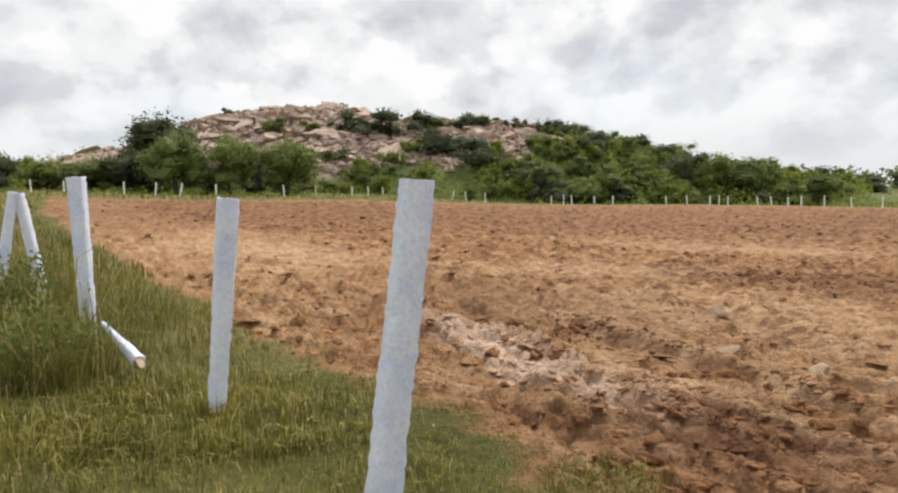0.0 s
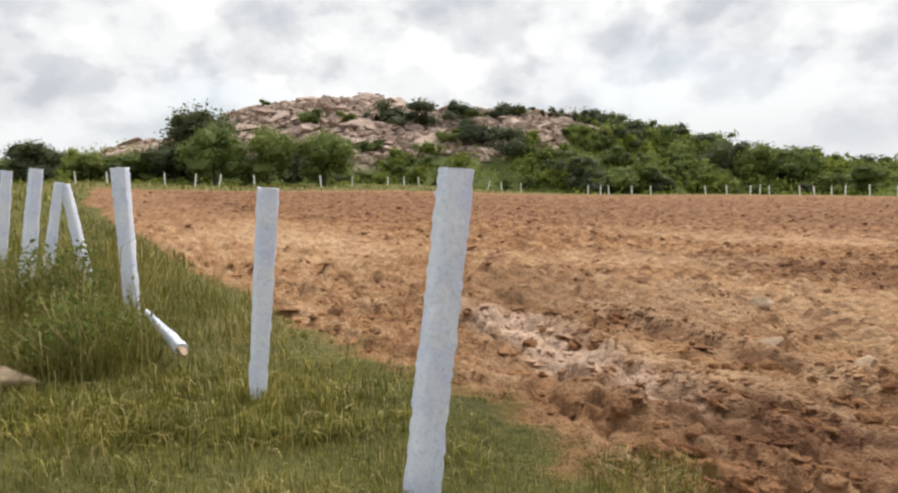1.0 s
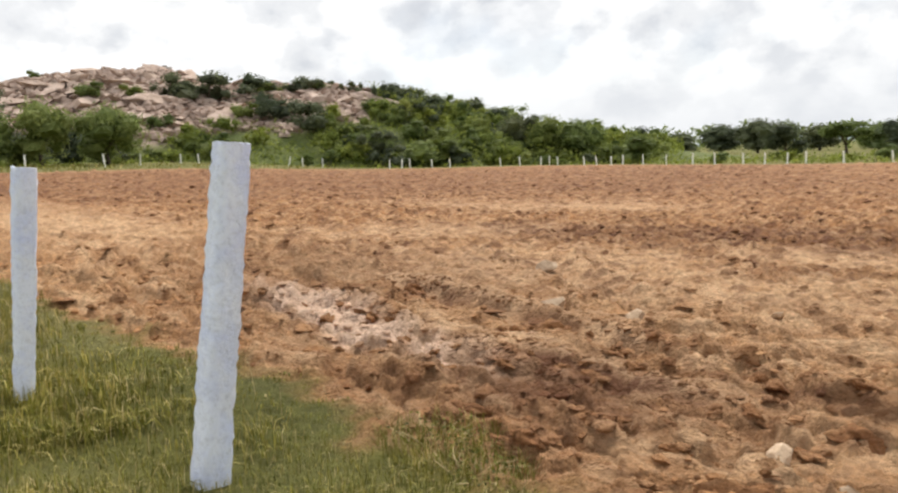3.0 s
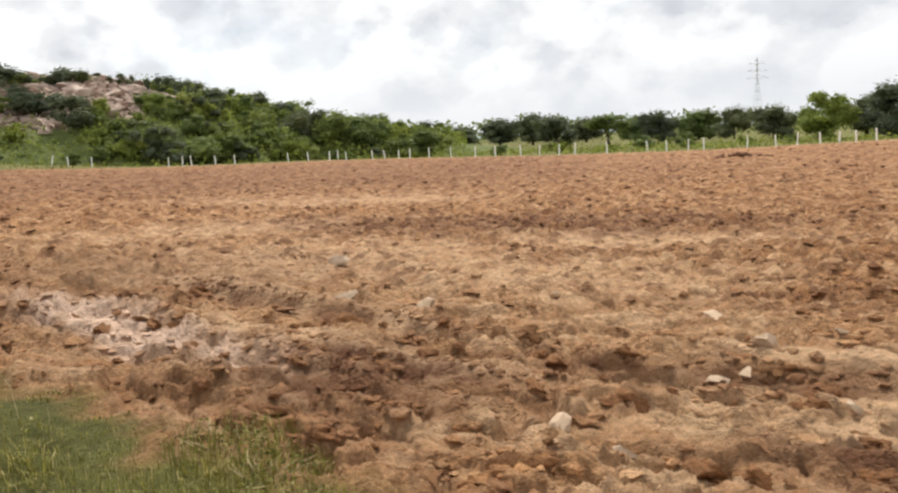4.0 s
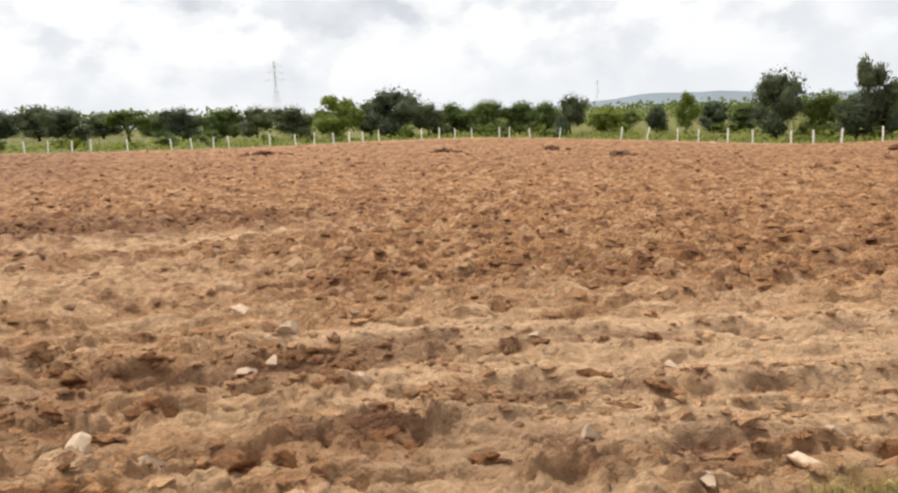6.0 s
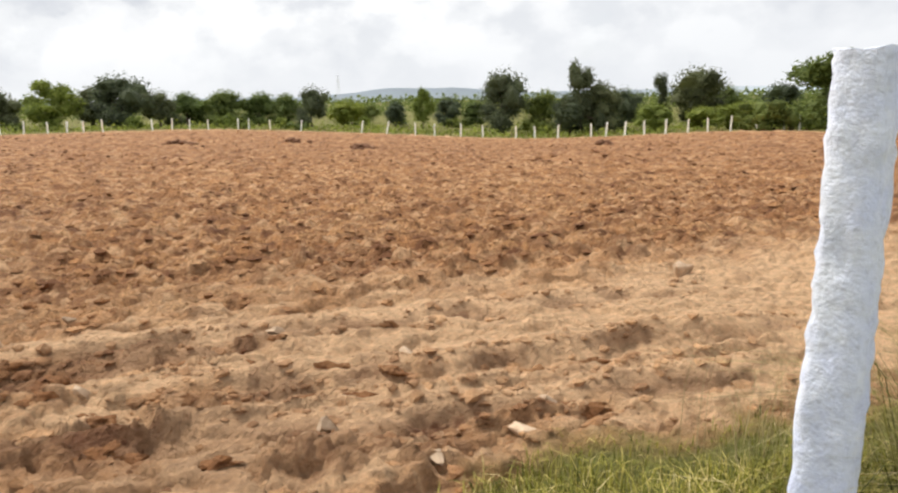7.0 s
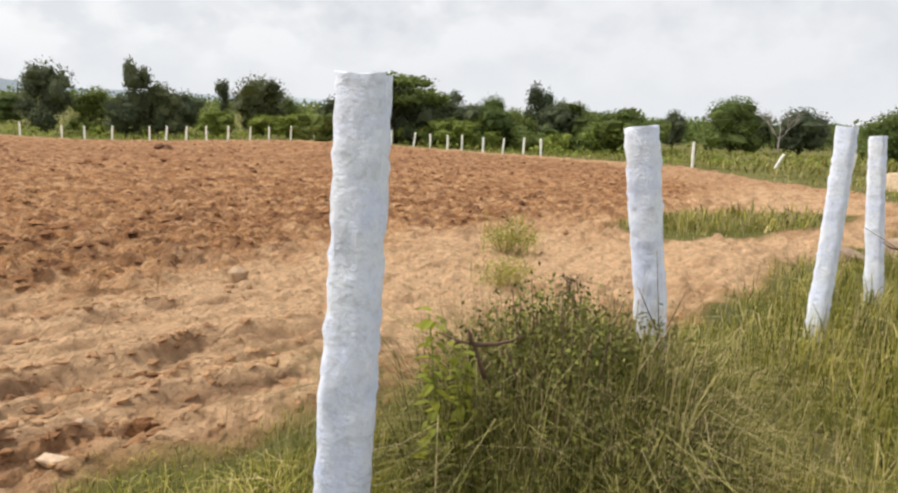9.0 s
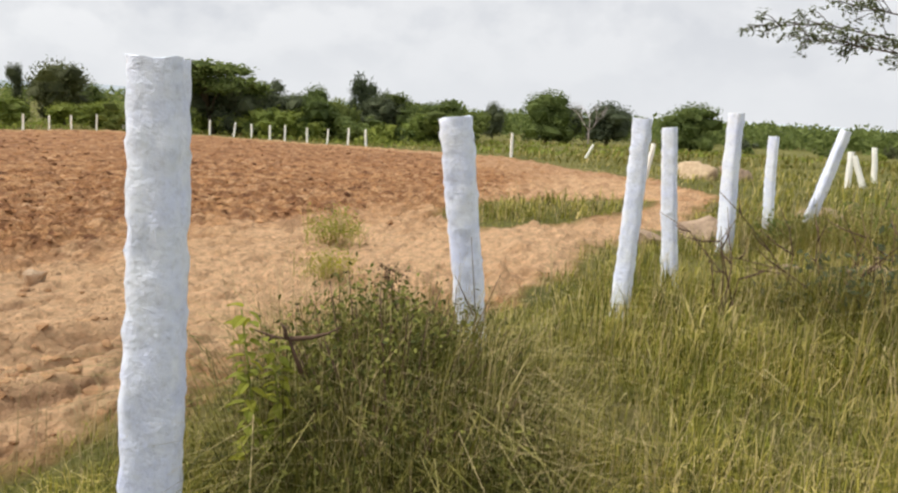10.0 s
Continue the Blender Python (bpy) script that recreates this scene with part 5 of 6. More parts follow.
def big_clods():
    """Slabs of turf and earth that the plough turned over."""
    shapes = [lump_mesh("earth_clod", 60 + k, 4, 1.3, 0.55, True, 4, 0.78) for k in range(5)]
    for me in shapes:
        me.materials.append(M_SLAB)
    rnd = random.Random(12)
    placed = list(((-4.28, 8.08, 0.3), (-2.03, 6.17, 0.24), (-1.2, 4.42, 0.26), (-1.85, 4.16, 0.2), (-2.52, 5.1, 0.2), (-3.8, 6.35, 0.2), (1.31, 4.86, 0.2), (2.1, 4.66, 0.26), (0.42, 3.55, 0.2),
                   (-0.37, 3.52, 0.2), (1.22, 4.03, 0.17), (1.76, 3.66, 0.15), (-1.3, 6.45, 0.2), (-0.3, 5.42, 0.2), (0.86, 5.44, 0.17), (-1.44, 3.8, 0.18), (-0.5, 5.8, 0.16), (2.2, 3.68, 0.15),
                   (2.38, 3.33, 0.15), (3.45, 3.12, 0.12), (3.88, 3.0, 0.12), (0.1, 4.4, 0.16), (-0.7, 4.1, 0.15), (-3.0, 5.5, 0.16)))
    # smaller ones strewn along the trampled strip
    while len(placed) < 110:
        along, off = rnd.uniform(-5.2, 4.2), rnd.gauss(0.0, 0.85)
        x, y = 0.9 * along + 0.42 * off - 0.3, 4.6 - 0.42 * along + 0.9 * off
        if float(inside(np.array([x]), np.array([y]), FIELD)[0]) > 0.35:
            placed.append((x, y, rnd.uniform(0.06, 0.15)))
    tops = earth(np.array([p[0] for p in placed]), np.array([p[1] for p in placed]))[0]
    for n, (x, y, size) in enumerate(placed):
        big, size = size > 0.155, size * 0.8
        ob = new("earth_clod", shapes[n % 5])
        ob.matrix_basis = Matrix.LocRotScale((x, y, float(tops[n]) + size * 0.06), Euler((rnd.uniform(0.0, 0.25), rnd.uniform(-0.2, 0.2), radians(-24) + rnd.uniform(-0.5, 0.5))),
                                             (size * rnd.uniform(0.65, 1.0), size * rnd.uniform(0.35, 0.55), size * rnd.uniform(0.4, 0.6)))
        tagged(ob, "large overturned clod of red-brown earth on the ploughed field" if big else "small crumbling clod of red-brown earth on the trampled strip", "clod", "overturned clods")


big_clods()


def make_heaps():
    """Low dark heaps of earth far out on the field."""
    rng = np.random.RandomState(4)
    for az, far, wide, tall in ((-10.7, 56, 1.7, 0.3), (-23.8, 48, 0.9, 0.28), (-31.5, 52, 0.7, 0.25), (-36.4, 42, 0.6, 0.26), (-53.9, 52, 0.55, 0.32)):
        x, y = polar(az, far)
        ob = empty("earth_heap", pose(x, y, top_of(x, y), 0, 0, az))
        n = 46
        px = rng.randn(n) * wide * 0.5
        py = rng.randn(n) * 0.3
        hz = tall * np.exp(-(px / wide) ** 2 * 1.5)
        v, f = joined_lumps(px, py, hz * rng.rand(n), rng.uniform(0.07, 0.2, n), *ball(2), rng)
        tagged(part("loose_earth", flat_mesh("loose_earth", v, f), M_HEAP, ob), kind="stuff")
        tagged(ob, "low heap of dark damp earth on the field", "earth heap", "heaps on the field")


M_HEAP = make_plain("damp_earth", (0.2, 0.1, 0.055), 0.95, 0.0, 3.0)
make_heaps()

# ---- grass ----


def blades(x, y, z, tall, wide, rng, droop=0.5, wind=(0.0, 0.0)):
    """Bent tapering blades, three triangles each."""
    n = len(x)
    a = rng.rand(n) * 6.28318
    lean = np.stack([np.cos(a), np.sin(a)], 1) * (droop * rng.rand(n) ** 1.3)[:, None] + np.array(wind)
    side = np.stack([-np.sin(a), np.cos(a)], 1) * (wide * 0.5)[:, None]
    root = np.stack([x, y], 1)
    mid = root + lean * (tall * 0.35)[:, None]
    tip = root + lean * (tall * 1.0)[:, None]
    sag = np.hypot(lean[:, 0], lean[:, 1])
    zm, zt = z + tall * 0.58, z + tall * (1.0 - 0.35 * np.minimum(sag, 1.2) ** 2)

    def at(p, h):
        return np.concatenate([p, h[:, None]], 1)

    v = np.stack([at(root - side, z - 0.03), at(root + side, z - 0.03), at(mid - side * 0.75, zm), at(mid + side * 0.75, zm), at(tip, zt)], 1)
    b = (np.arange(n) * 5)[:, None, None]
    f = np.array([[0, 1, 3], [0, 3, 2], [2, 3, 4]])[None] + b
    return v.reshape(-1, 3), f.reshape(-1, 3)


def gather(name, pieces, mat, words, category):
    out_v, out_f, base = [], [], 0
    for v, f in pieces:
        out_v.append(v)
        out_f.append(f + base)
        base += len(v)
    return tagged(part(name, flat_mesh(name, np.vstack(out_v), np.vstack(out_f)), mat), words, category, kind="stuff")


def make_grass():
    rng = np.random.RandomState(13)
    verge, meadow = [], []
    for count, near, far, lo, hi, wide in ((190000, 1.6, 6.5, 0.06, 0.25, 0.0055), (130000, 5.0, 15, 0.08, 0.3, 0.010), (60000, 13, 48, 0.12, 0.36, 0.028), (26000, 44, 125, 0.25, 0.6, 0.09)):
        x, y, r = scatter(count, near, far, rng)
        some = (inside(x, y, FIELD) < 0.6 + 0.03 * r) | (inside(x, y, ISLAND) > -0.8)
        x, y, r = x[some], y[some], r[some]
        count = len(x)
        z, grassy = earth(x, y)[:2]
        tuft = hills(x * 1.1, y * 1.1, 71) + 0.7 * hills(x * 3.1, y * 3.1, 72)
        edge = np.maximum(-inside(x, y, FIELD), inside(x, y, ISLAND))
        keep = (grassy > 0.35 + 0.4 * rng.rand(count)) & (rng.rand(count) < (0.65 + 0.5 * tuft) * (0.6 + 0.4 * step(0.0, 0.6, edge)))
        x, y, z, tuft, r, edge = x[keep], y[keep], z[keep], tuft[keep], r[keep], edge[keep]
        # short by the bare ground, long round the posts and towards the right-hand meadow
        long = (0.4 + 0.6 * step(0.0, 0.9, edge)) * (1 + 0.55 * tuft.clip(-1, 1.2)) * (1 + 0.9 * step(5.5, 8, -x) * (r < 20)) * (1 + 0.35 * step(2.5, 4.5, x) * (r < 9)) * (1 - 0.42 * (1 - step(-1, 2, x)) * step(-8.5, -5.5, x)) * (1 + 1.6 * np.exp(-((x + 7.15) ** 2 + (y - 3.65) ** 2) / 0.12))
        tall = (lo + (hi - lo) * rng.rand(len(x)) ** 1.4) * long
        dry = (x > -6) & (x < 40) & (rng.rand(len(x)) < 0.3 + 0.7 * step(-0.2, 2.2, x))
        for part_of, pick in ((verge, ~dry), (meadow, dry)):
            part_of.append(blades(x[pick], y[pick], z[pick], tall[pick], wide * rng.uniform(0.6, 1.4, pick.sum()), rng, 2.0, (0.0, 0.0)))
    x, y, r = scatter(36000, 0.3, 8, rng, -180, 180)
    z, grassy = earth(x, y)[:2]
    keep = (grassy > 0.8) & ((r < 1.9) | (np.abs(np.degrees(np.arctan2(-x, y)) + 25) > 97))
    x, y, z = x[keep], y[keep], z[keep]
    verge.append(blades(x, y, z, rng.uniform(0.04, 0.15, len(x)), 0.009 * rng.uniform(0.6, 1.4, len(x)), rng, 1.2))
    gather("grass", verge, M_BLADE, "soft green grass on the verge of the field", "grass")
    gather("meadow_grass", meadow, M_BLADE_DRY, "long uneven green grass with many dry blades", "grass")
    # dry stalks that stand over it
    x, y, r = scatter(17000, 1.9, 16, rng)
    some = (inside(x, y, FIELD) < 0.8) | (inside(x, y, ISLAND) > -0.8)
    x, y, r = x[some], y[some], r[some]
    z, grassy = earth(x, y)[:2]
    keep = (grassy > 0.8) & (hills(x * 0.7, y * 0.7, 73) > -0.15) & ((x > 2.5) | (rng.rand(len(x)) < 0.05))
    x, y, z, r = x[keep], y[keep], z[keep], r[keep]
    tall = rng.uniform(0.2, 0.62, len(x)) * np.where(x < 2.5, 0.6, 1.0)
    v, f = blades(x, y, z, tall, np.maximum(0.0035, 0.0011 * r) * rng.uniform(0.5, 0.9, len(x)), rng, 1.3, (0.05, -0.1))
    tagged(part("dry_grass", flat_mesh("dry_grass", v, f), M_DRY), "thin straw-coloured grass stalks", "dry grass", kind="stuff")


make_grass()

# ---- plants and stones by the near fence ----


def leafy_bush(x, y, tall, wide, leaf, seed, words, count=2600, size=0.035, stems=26, blade=1400, twig=M_DRY, low=0.25, blade_wide=0.0045, stalks=0, grass=M_BLADE):
    """A tangled bush: stems, small leaves and the grass that grows through it."""
    rng = np.random.RandomState(seed)
    z = top_of(x, y)
    ob = empty("bush", pose(x, y, z))
    bm = bmesh.new()
    tips = []
    for _ in range(stems):
        a, out = rng.rand() * 6.28, wide * 0.5 * math.sqrt(rng.rand())
        h = tall * rng.uniform(0.55, 1.05) * (1 - 0.45 * (out / (wide * 0.5)) ** 2)
        bend = a + rng.uniform(-0.9, 0.9)
        p = [(0.35 * out * math.cos(bend), 0.35 * out * math.sin(bend), -0.03), (0.7 * out * math.cos(a + 0.2), 0.7 * out * math.sin(a + 0.2), h * 0.55), (out * math.cos(a), out * math.sin(a), h)]
        tube(bm, p, [0.006, 0.004, 0.002], 4)
        tips.append(p)
    part("stemwork", bm, twig, ob)
    tips = np.array(tips)
    pick = rng.randint(0, len(tips), count)
    s = rng.uniform(low, 1.0, count)[:, None]
    mid, high = tips[pick, 1], tips[pick, 2]
    p = np.where(s < 0.5, tips[pick, 0] + (mid - tips[pick, 0]) * s * 2, mid + (high - mid) * (s * 2 - 1)) + rng.randn(count, 3) * [0.055 * wide + 0.02, 0.055 * wide + 0.02, 0.03]
    p[:, 2] = np.maximum(p[:, 2], 0.02)
    part("foliage", flat_mesh("foliage", *leaf_cards(p, size, rng)), leaf, ob)
    if blade:
        r, a = wide * 0.55 * np.sqrt(rng.rand(blade)), rng.rand(blade) * 6.28318
        v, f = blades(r * np.cos(a), r * np.sin(a), np.zeros(blade), tall * rng.uniform(0.35, 1.0, blade), blade_wide * rng.uniform(0.6, 1.4, blade), rng, 1.7)
        part("grass_tuft", flat_mesh("grass_tuft", v, f), grass, ob)
    if stalks:
        r, a = wide * 0.6 * np.sqrt(rng.rand(stalks)), rng.rand(stalks) * 6.28318
        v, f = blades(r * np.cos(a), r * np.sin(a), np.zeros(stalks), tall * rng.uniform(0.5, 1.2, stalks), 0.0034 * rng.uniform(0.6, 1.3, stalks), rng, 1.5)
        tagged(part("dry_stalk", flat_mesh("dry_stalk", v, f), M_DRY, ob), kind="stuff")
    return tagged(ob, words, "bush")


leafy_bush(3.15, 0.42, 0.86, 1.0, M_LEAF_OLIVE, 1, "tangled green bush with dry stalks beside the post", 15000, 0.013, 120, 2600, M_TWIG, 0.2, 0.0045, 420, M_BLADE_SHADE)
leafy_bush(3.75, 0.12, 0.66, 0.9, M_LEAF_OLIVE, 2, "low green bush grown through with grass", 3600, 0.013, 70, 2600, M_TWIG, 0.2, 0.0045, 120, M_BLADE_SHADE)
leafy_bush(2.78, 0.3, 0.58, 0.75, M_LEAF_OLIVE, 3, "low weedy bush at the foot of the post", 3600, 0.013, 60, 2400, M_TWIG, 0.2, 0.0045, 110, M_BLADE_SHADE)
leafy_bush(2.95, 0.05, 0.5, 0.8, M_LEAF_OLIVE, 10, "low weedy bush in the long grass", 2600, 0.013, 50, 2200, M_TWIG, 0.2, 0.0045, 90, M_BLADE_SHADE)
leafy_bush(*polar(-78.7, 9.6), 0.56, 0.75, M_LEAF_YELLOW, 4, "low bush with yellow-green leaves on bare sand", 1100, 0.017, 44, 60, M_DRY, 0.35, 0.006, 0, M_LEAF_YELLOW)
leafy_bush(*polar(-78.5, 7.5), 0.4, 0.6, M_LEAF_YELLOW, 5, "small yellow-green bush on bare sand", 700, 0.014, 40, 50, M_DRY, 0.35, 0.006, 0, M_LEAF_YELLOW)
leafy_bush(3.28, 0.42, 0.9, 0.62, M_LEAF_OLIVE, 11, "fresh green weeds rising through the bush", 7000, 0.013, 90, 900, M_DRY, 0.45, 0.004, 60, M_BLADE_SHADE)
leafy_bush(-6.35, 2.95, 0.8, 1.1, M_LEAF, 6, "clump of dark weeds in tall grass", 1800, 0.025, 40, 900)
leafy_bush(-8.3, 3.65, 1.05, 1.3, M_LEAF, 7, "clump of tall weeds in the grass", 1500, 0.03, 40, 1000)
leafy_bush(-1.55, 3.4, 0.1, 0.55, M_LEAF_OLIVE, 8, "flat tuft of grass at the field's edge", 200, 0.012, 14, 500)
leafy_bush(-1.9, 3.75, 0.13, 0.6, M_LEAF_OLIVE, 9, "flat tuft of grass among the clods", 200, 0.012, 14, 450)
for k, (az, far, tall, wide) in enumerate(((-113.5, 6.4, 0.6, 1.1), (-111, 10.5, 0.6, 1.4), (-118, 6.0, 0.9, 1.2), (-116, 10.0, 0.9, 1.6))):
    leafy_bush(*polar(az, far), tall, wide, M_LEAF if k % 2 else M_LEAF_DARK, 20 + k, "thorny green shrub among the meadow grass", 700, 0.03, 30, 1200, M_TWIG)


def herb(x, y, tall, seed):
    """A broad-leaved weed on one stem."""
    rng = random.Random(seed)
    ob = empty("weed", pose(x, y, top_of(x, y)))
    bm = bmesh.new()
    spine = [(0, 0, -0.03), (0.03, -0.02, tall * 0.5), (0.0, 0.02, tall)]
    tube(bm, spine, [0.007, 0.005, 0.003], 5)
    part("stem", bm, M_LEAF_BRIGHT, ob)
    for n in range(46):
        h = tall * (0.3 + 0.7 * n / 45)
        a = n * 2.4 + rng.uniform(-0.4, 0.4)
        long, wide = rng.uniform(0.04, 0.065), rng.uniform(0.014, 0.023)
        bm = bmesh.new()
        rows = []
        for s in (0.0, 0.3, 0.6, 0.85, 1.0):
            w = wide * math.sin(math.pi * min(s * 0.85 + 0.12, 1.0))
            d, drop = 0.012 + long * s, -0.03 * s * s
            rows.append([bm.verts.new((d, -w, drop + 0.006)), bm.verts.new((d, 0, drop)), bm.verts.new((d, w, drop + 0.006))])
        for lo, hi in zip(rows, rows[1:]):
            for k in (0, 1):
                bm.faces.new((lo[k], lo[k + 1], hi[k + 1], hi[k]))
        leaf = part("leaf", bm, M_LEAF_YELLOW, ob)
        leaf.matrix_basis = pose(0.02 * math.sin(h * 9), 0.015 * math.cos(h * 7), h, rng.uniform(-15, 15), rng.uniform(-35, 20), math.degrees(a))
    return tagged(ob, "broad-leaved green weed on a single upright stem", "weed")


herb(2.62, 0.78, 0.80, 1)
herb(2.70, 0.70, 0.66, 2)


def dead_wood(name, paths, words, radius=0.012):
    """Bare crooked twigs."""
    bm = bmesh.new()
    for path in paths:
        n = len(path)
        tube(bm, path, [radius * (1 - 0.75 * k / (n - 1)) for k in range(n)], 6)
    return tagged(part(name, bm, M_TWIG), words, "dead branch")


dead_wood("dead_branch", [[(2.50, 0.56, 0.62), (2.486, 0.577, 0.673), (2.48, 0.598, 0.736), (2.468, 0.645, 0.745), (2.452, 0.703, 0.767)], [(2.478, 0.607, 0.74), (2.476, 0.613, 0.774), (2.474, 0.625, 0.788)],
                          [(2.48, 0.598, 0.736), (2.497, 0.528, 0.742), (2.508, 0.48, 0.756), (2.517, 0.436, 0.78)], [(2.468, 0.645, 0.747), (2.464, 0.662, 0.73)]], "dead crooked brown branch sticking out of the bush", 0.009)
dead_wood("dead_branch", [[(3.45, 0.05, 0.2), (3.47, 0.02, 0.6), (3.44, 0.06, 0.95)], [(3.46, 0.03, 0.5), (3.52, -0.08, 0.78)], [(3.46, 0.03, 0.6), (3.36, 0.12, 0.8)]], "dry dark twigs rising from the bush", 0.004)


M_SEED = make_plain("withered_seed_heads", (0.13, 0.085, 0.05), 0.95, 0.0, 30)


def withered(x, y, low, tall, seed):
    rng = np.random.RandomState(seed)
    ob = empty("withered_weed", pose(x, y, top_of(x, y)))
    bm = bmesh.new()
    tube(bm, [(0, 0, -0.03), (0.01, 0.02, tall * 0.6), (0.0, 0.0, tall)], [0.005, 0.004, 0.002], 5)
    part("stem", bm, M_TWIG, ob)
    h = rng.uniform(low, tall, 420)
    p = np.stack([0.035 * rng.randn(420), 0.035 * rng.randn(420), h], 1)
    tagged(part("seed_head", flat_mesh("seed_head", *leaf_cards(p, 0.010, rng)), M_SEED, ob), kind="stuff")
    return tagged(ob, "withered dark brown weed with dry seed heads in the bush", "weed")


withered(*polar(-83.2, 3.45), 0.5, 0.84, 3)
withered(*polar(-84.4, 3.5), 0.42, 0.68, 4)


def thorn(az, far, tall, seed, words):
    rnd = random.Random(seed)
    x, y = polar(az, far)
    z = top_of(x, y)
    paths = []
    for _ in range(5):
        p = [Vector((x, y, z - 0.05))]
        way = Vector((rnd.uniform(-0.5, 0.5), rnd.uniform(-0.5, 0.5), 1.0))
        for _ in range(4):
            p.append(p[-1] + way * tall / 4)
            way += Vector((rnd.uniform(-0.6, 0.6), rnd.uniform(-0.6, 0.6), rnd.uniform(-0.5, 0.2)))
        paths.append([tuple(q) for q in p])
        for q in p[2:4]:
            side = Vector((rnd.uniform(-1, 1), rnd.uniform(-1, 1), rnd.uniform(-0.2, 0.6))) * tall * 0.25
            paths.append([tuple(q), tuple(q + side * 0.5), tuple(q + side + Vector((0, 0, 0.03)))])
    return dead_wood("dead_branch", paths, words, 0.008)


thorn(-107.3, 6.2, 1.0, 1, "bare thorny twigs standing in the grass")
thorn(-112.0, 6.8, 1.0, 2, "bare thorny twigs beside the shrub")
thorn(-114.8, 6.2, 1.1, 3, "tangle of bare thorny twigs")


def boulders_near():
    shapes = [lump_mesh("boulder", 40 + k, 3, 0.5, 0.75) for k in range(3)]
    for me in shapes:
        me.materials.append(M_BOULDER_NEAR)
    for n, (x, y, a, b, c, words) in enumerate(((11.0, -2.9, 0.42, 0.34, 0.34, "weathered pinkish boulder half sunk in grass"), (10.2, -2.1, 0.22, 0.2, 0.2, "small weathered boulder by the post"),
                                                (8.0, -3.0, 0.3, 0.2, 0.14, "flat pale stone in the meadow grass"), (7.7, -3.9, 0.42, 0.3, 0.16, "flat pale stone in the meadow grass"),
                                                (29.0, -7.4, 0.85, 0.95, 0.72, "pale sandy mound at the field's corner"), (27.7, -8.35, 0.55, 0.6, 0.62, "grey-brown boulder behind the fence post"), (13.6, -5.6, 0.5, 0.4, 0.2, "low pale boulder in the meadow"), (12.0, -5.2, 0.4, 0.3, 0.2, "low pale boulder in the meadow"),
                                                (-6.3, 2.35, 0.34, 0.26, 0.14, "rounded tan boulder in the long grass"))):
        lift = 0.45 if "flat" in words else 0.2
        me = shapes[n % 3]
        if "sandy" in words or "tan" in words:
            me = lump_mesh("boulder", 47, 3, 0.5, 0.75)
            me.materials.append(M_TAN)
        ob = new("boulder", me)
        ob.matrix_basis = Matrix.LocRotScale((x, y, top_of(x, y) + c * lift), Euler((0.1, -0.08, n * 1.3)), (a, b, c))
        tagged(ob, words, "boulder")


boulders_near()


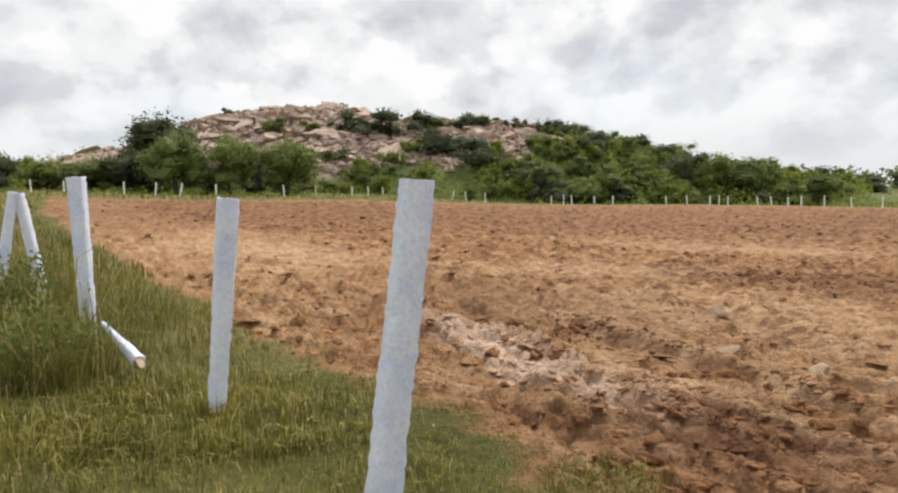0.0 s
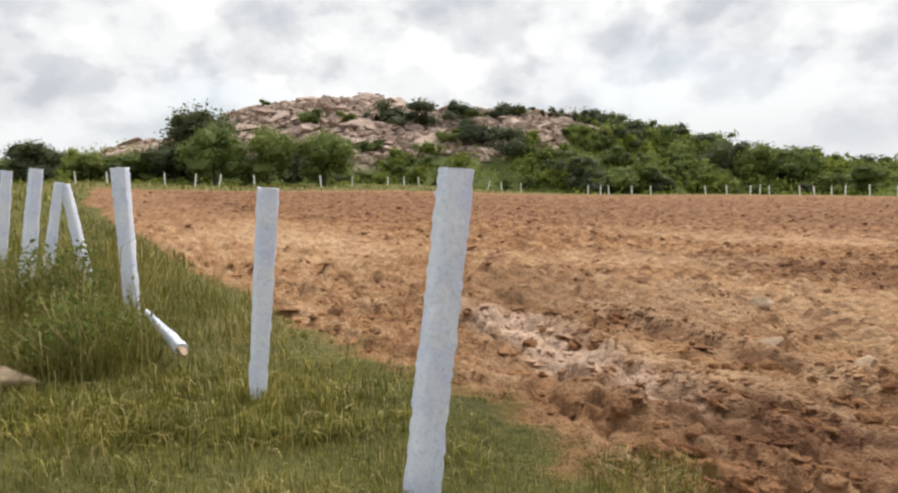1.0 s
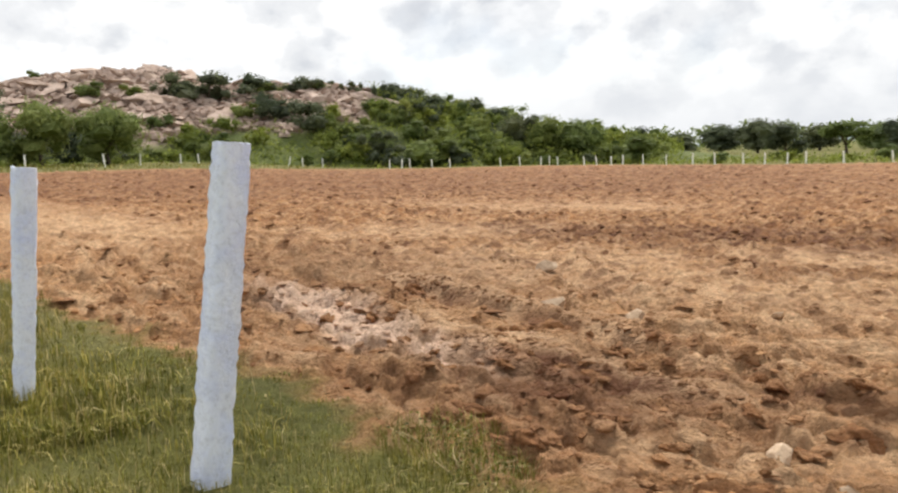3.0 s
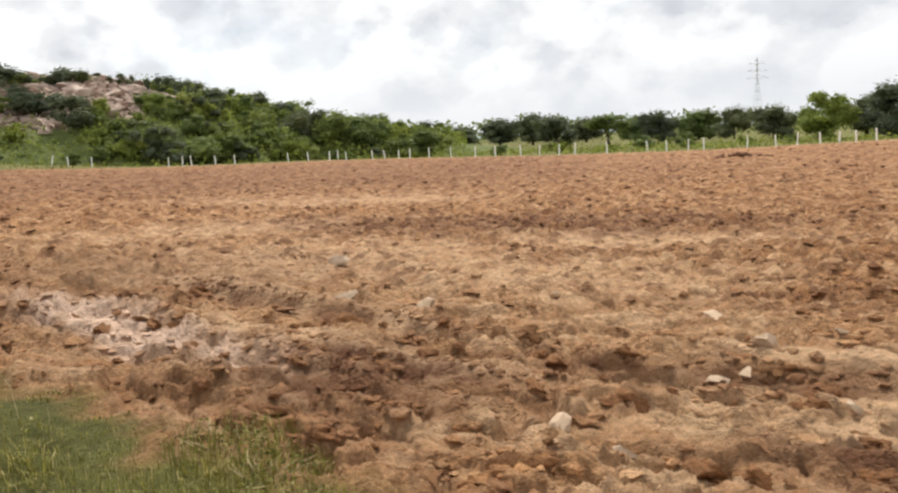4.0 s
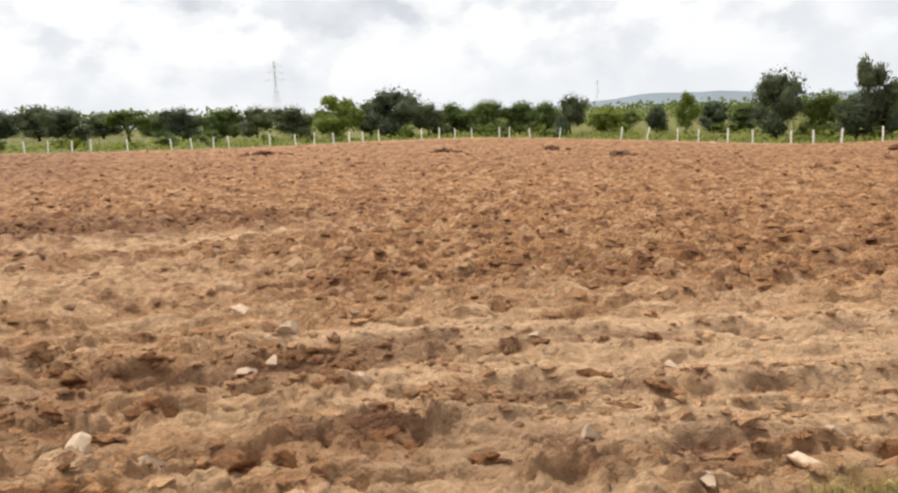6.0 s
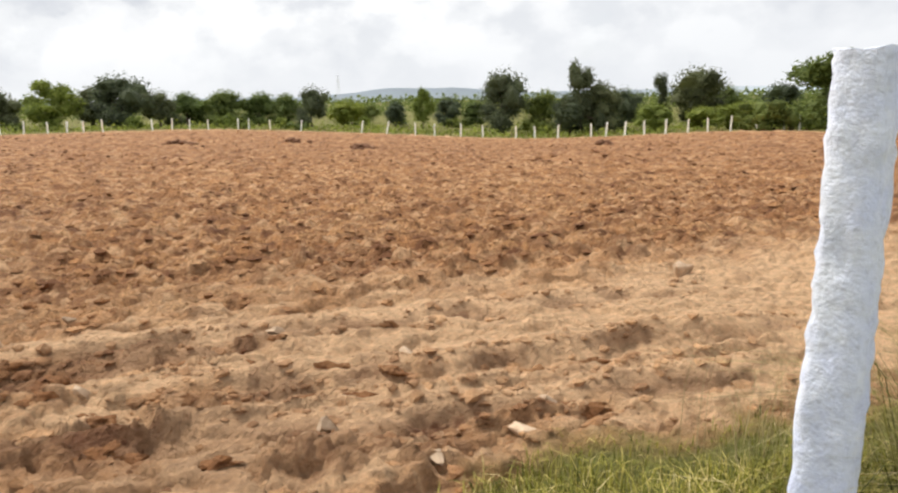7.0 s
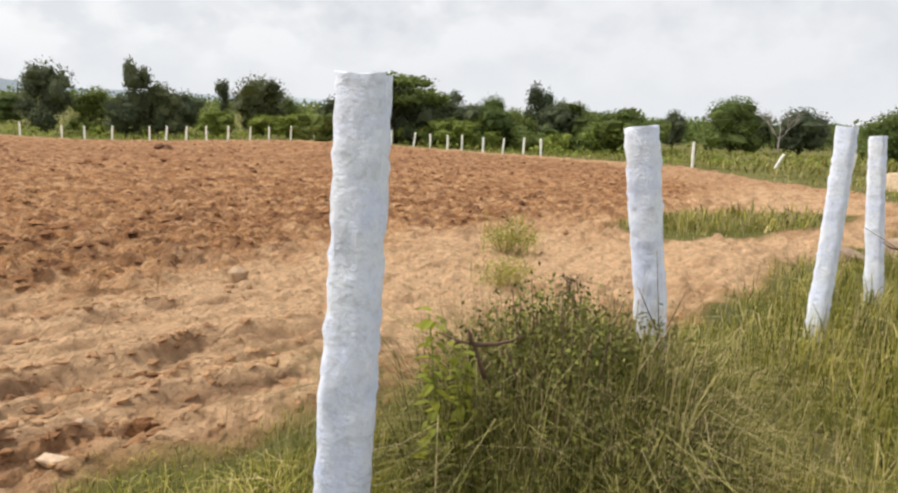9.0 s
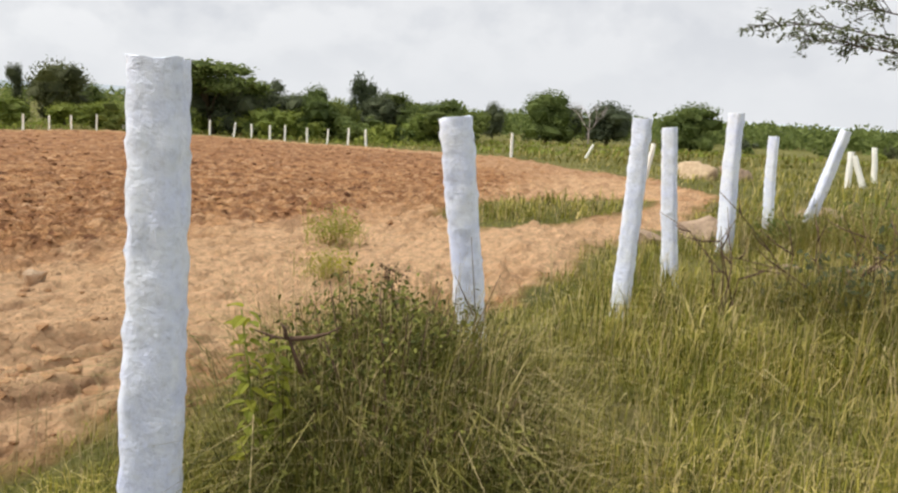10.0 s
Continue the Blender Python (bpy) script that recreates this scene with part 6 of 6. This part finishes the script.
def overhanging_tree():
    """A tree beside the path, of which one leafy bough reaches into view."""
    rng = np.random.RandomState(6)
    x, y = polar(-131, 6.4)
    z = top_of(x, y)
    ob = empty("tree", pose(x, y, z))
    bm = bmesh.new()
    tube(bm, [(0, 0, -0.1), (0.05, 0.05, 1.0), (0.1, 0.2, 2.2), (0.0, 0.3, 3.6), (-0.1, 0.4, 5.0)], [0.16, 0.13, 0.1, 0.07, 0.03], 9)
    part("trunk", bm, M_BARK, ob)

    def to(az, far, el):
        px, py = polar(az, far)
        return Vector((px - x, py - y, 1.5 + far * math.tan(radians(el)) - z))

    boughs = [[Vector((0.1, 0.2, 2.2)), to(-122, 6.6, 4.6), to(-115.5, 6.8, 5.6), to(-111, 6.8, 6.6), to(-106.6, 6.8, 6.5)],
              [to(-122, 6.6, 4.6), to(-117, 6.5, 4.6), to(-113, 6.5, 5.3), to(-110.0, 6.5, 5.7)],
              [to(-119, 6.7, 4.9), to(-115, 6.9, 7.2), to(-111.5, 6.9, 8.0)],
              [Vector((0.0, 0.3, 3.6)), to(-126, 6.0, 20), to(-119, 6.2, 14), to(-114.5, 6.6, 9.5)],
              [Vector((-0.1, 0.4, 5.0)), Vector((0.5, 0.8, 5.6)), Vector((1.2, 1.0, 5.9))], [Vector((-0.1, 0.4, 4.6)), Vector((-0.9, 0.1, 5.3)), Vector((-1.6, -0.3, 5.6))]]
    tips, twigs = [], []
    for path in boughs:
        bm = bmesh.new()
        tube(bm, [tuple(p) for p in path], [0.012 * (1 - 0.8 * k / (len(path) - 1)) for k in range(len(path))], 6)
        part("bough", bm, M_BARK, ob)
        tips.append(path[-1])
        for a, b in zip(path[1:], path[2:]):
            for _ in range(15):
                root = a.lerp(b, rng.rand())
                end = root + (b - a).normalized() * rng.uniform(0.03, 0.14) + Vector(rng.randn(3) * [0.07, 0.07, 0.06])
                twigs.append((root, end))
                tips.append(end)
    bm = bmesh.new()
    for root, end in twigs:
        tube(bm, [tuple(root), tuple(root.lerp(end, 0.5) + Vector((0, 0, 0.01))), tuple(end)], [0.004, 0.003, 0.002], 4)
    tagged(part("twig", bm, M_BARK, ob), kind="stuff")
    # a spray of narrow leaflets round the end of each twig
    verts, faces = [], []
    for tip in tips:
        for k in range(15):
            way = Vector(rng.randn(3) * [1, 1, 0.55]).normalized()
            side = way.cross(Vector((rng.randn() * 0.4, rng.randn() * 0.4, 1))).normalized() * rng.uniform(0.009, 0.014)
            root = tip + Vector(rng.randn(3) * 0.018)
            end = root + way * rng.uniform(0.035, 0.06) + Vector((0, 0, -0.008))
            mid = root.lerp(end, 0.5)
            n = len(verts)
            verts += [root[:], (mid + side)[:], end[:], (mid - side)[:]]
            faces.append((n, n + 1, n + 2, n + 3))
    part("foliage", flat_mesh("foliage", verts, faces), M_LEAF_DARK, ob)
    tagged(ob, "small tree with thin leafy boughs reaching over the meadow", "tree")


overhanging_tree()


def bare_tree(az, far, tall, seed):
    """A leafless tree: a short trunk that forks again and again."""
    rnd = random.Random(seed)
    x, y = polar(az, far)
    ob = empty("bare_tree", pose(x, y, height(x, y) - 0.1))
    trunk, limbs = bmesh.new(), bmesh.new()
    tube(trunk, [(0, 0, 0), (0.05, 0, tall * 0.2), (0.0, 0.05, tall * 0.36)], [0.14, 0.11, 0.09], 7)

    def grow(root, way, long, thick, left):
        mid = root + way * long * 0.5 + Vector((rnd.uniform(-0.1, 0.1), rnd.uniform(-0.1, 0.1), 0)) * long
        end = root + way * long
        tube(limbs, [tuple(root), tuple(mid), tuple(end)], [thick, thick * 0.8, thick * 0.6], 4)
        if left:
            for _ in range(3):
                turn = Vector((rnd.uniform(-0.6, 0.6), rnd.uniform(-0.6, 0.6), rnd.uniform(-0.1, 0.4)))
                grow(end, (way + turn).normalized(), long * rnd.uniform(0.55, 0.8), thick * 0.55, left - 1)

    for k in range(5):
        a = k * 1.2566 + rnd.uniform(-0.3, 0.3)
        grow(Vector((0.0, 0.03, tall * 0.33)), Vector((0.7 * math.cos(a), 0.7 * math.sin(a), 0.8)).normalized(), tall * 0.28, 0.06, 3)
    part("trunk", trunk, M_DEADWOOD, ob)
    tagged(part("branches", limbs, M_DEADWOOD, ob), kind="stuff")
    return tagged(ob, "leafless grey tree with fine bare branches in the meadow", "tree")


M_DEADWOOD = make_plain("grey_dead_wood", (0.42, 0.36, 0.34), 0.95, 0.0, 6)
bare_tree(-96.6, 112, 6.6, 3)
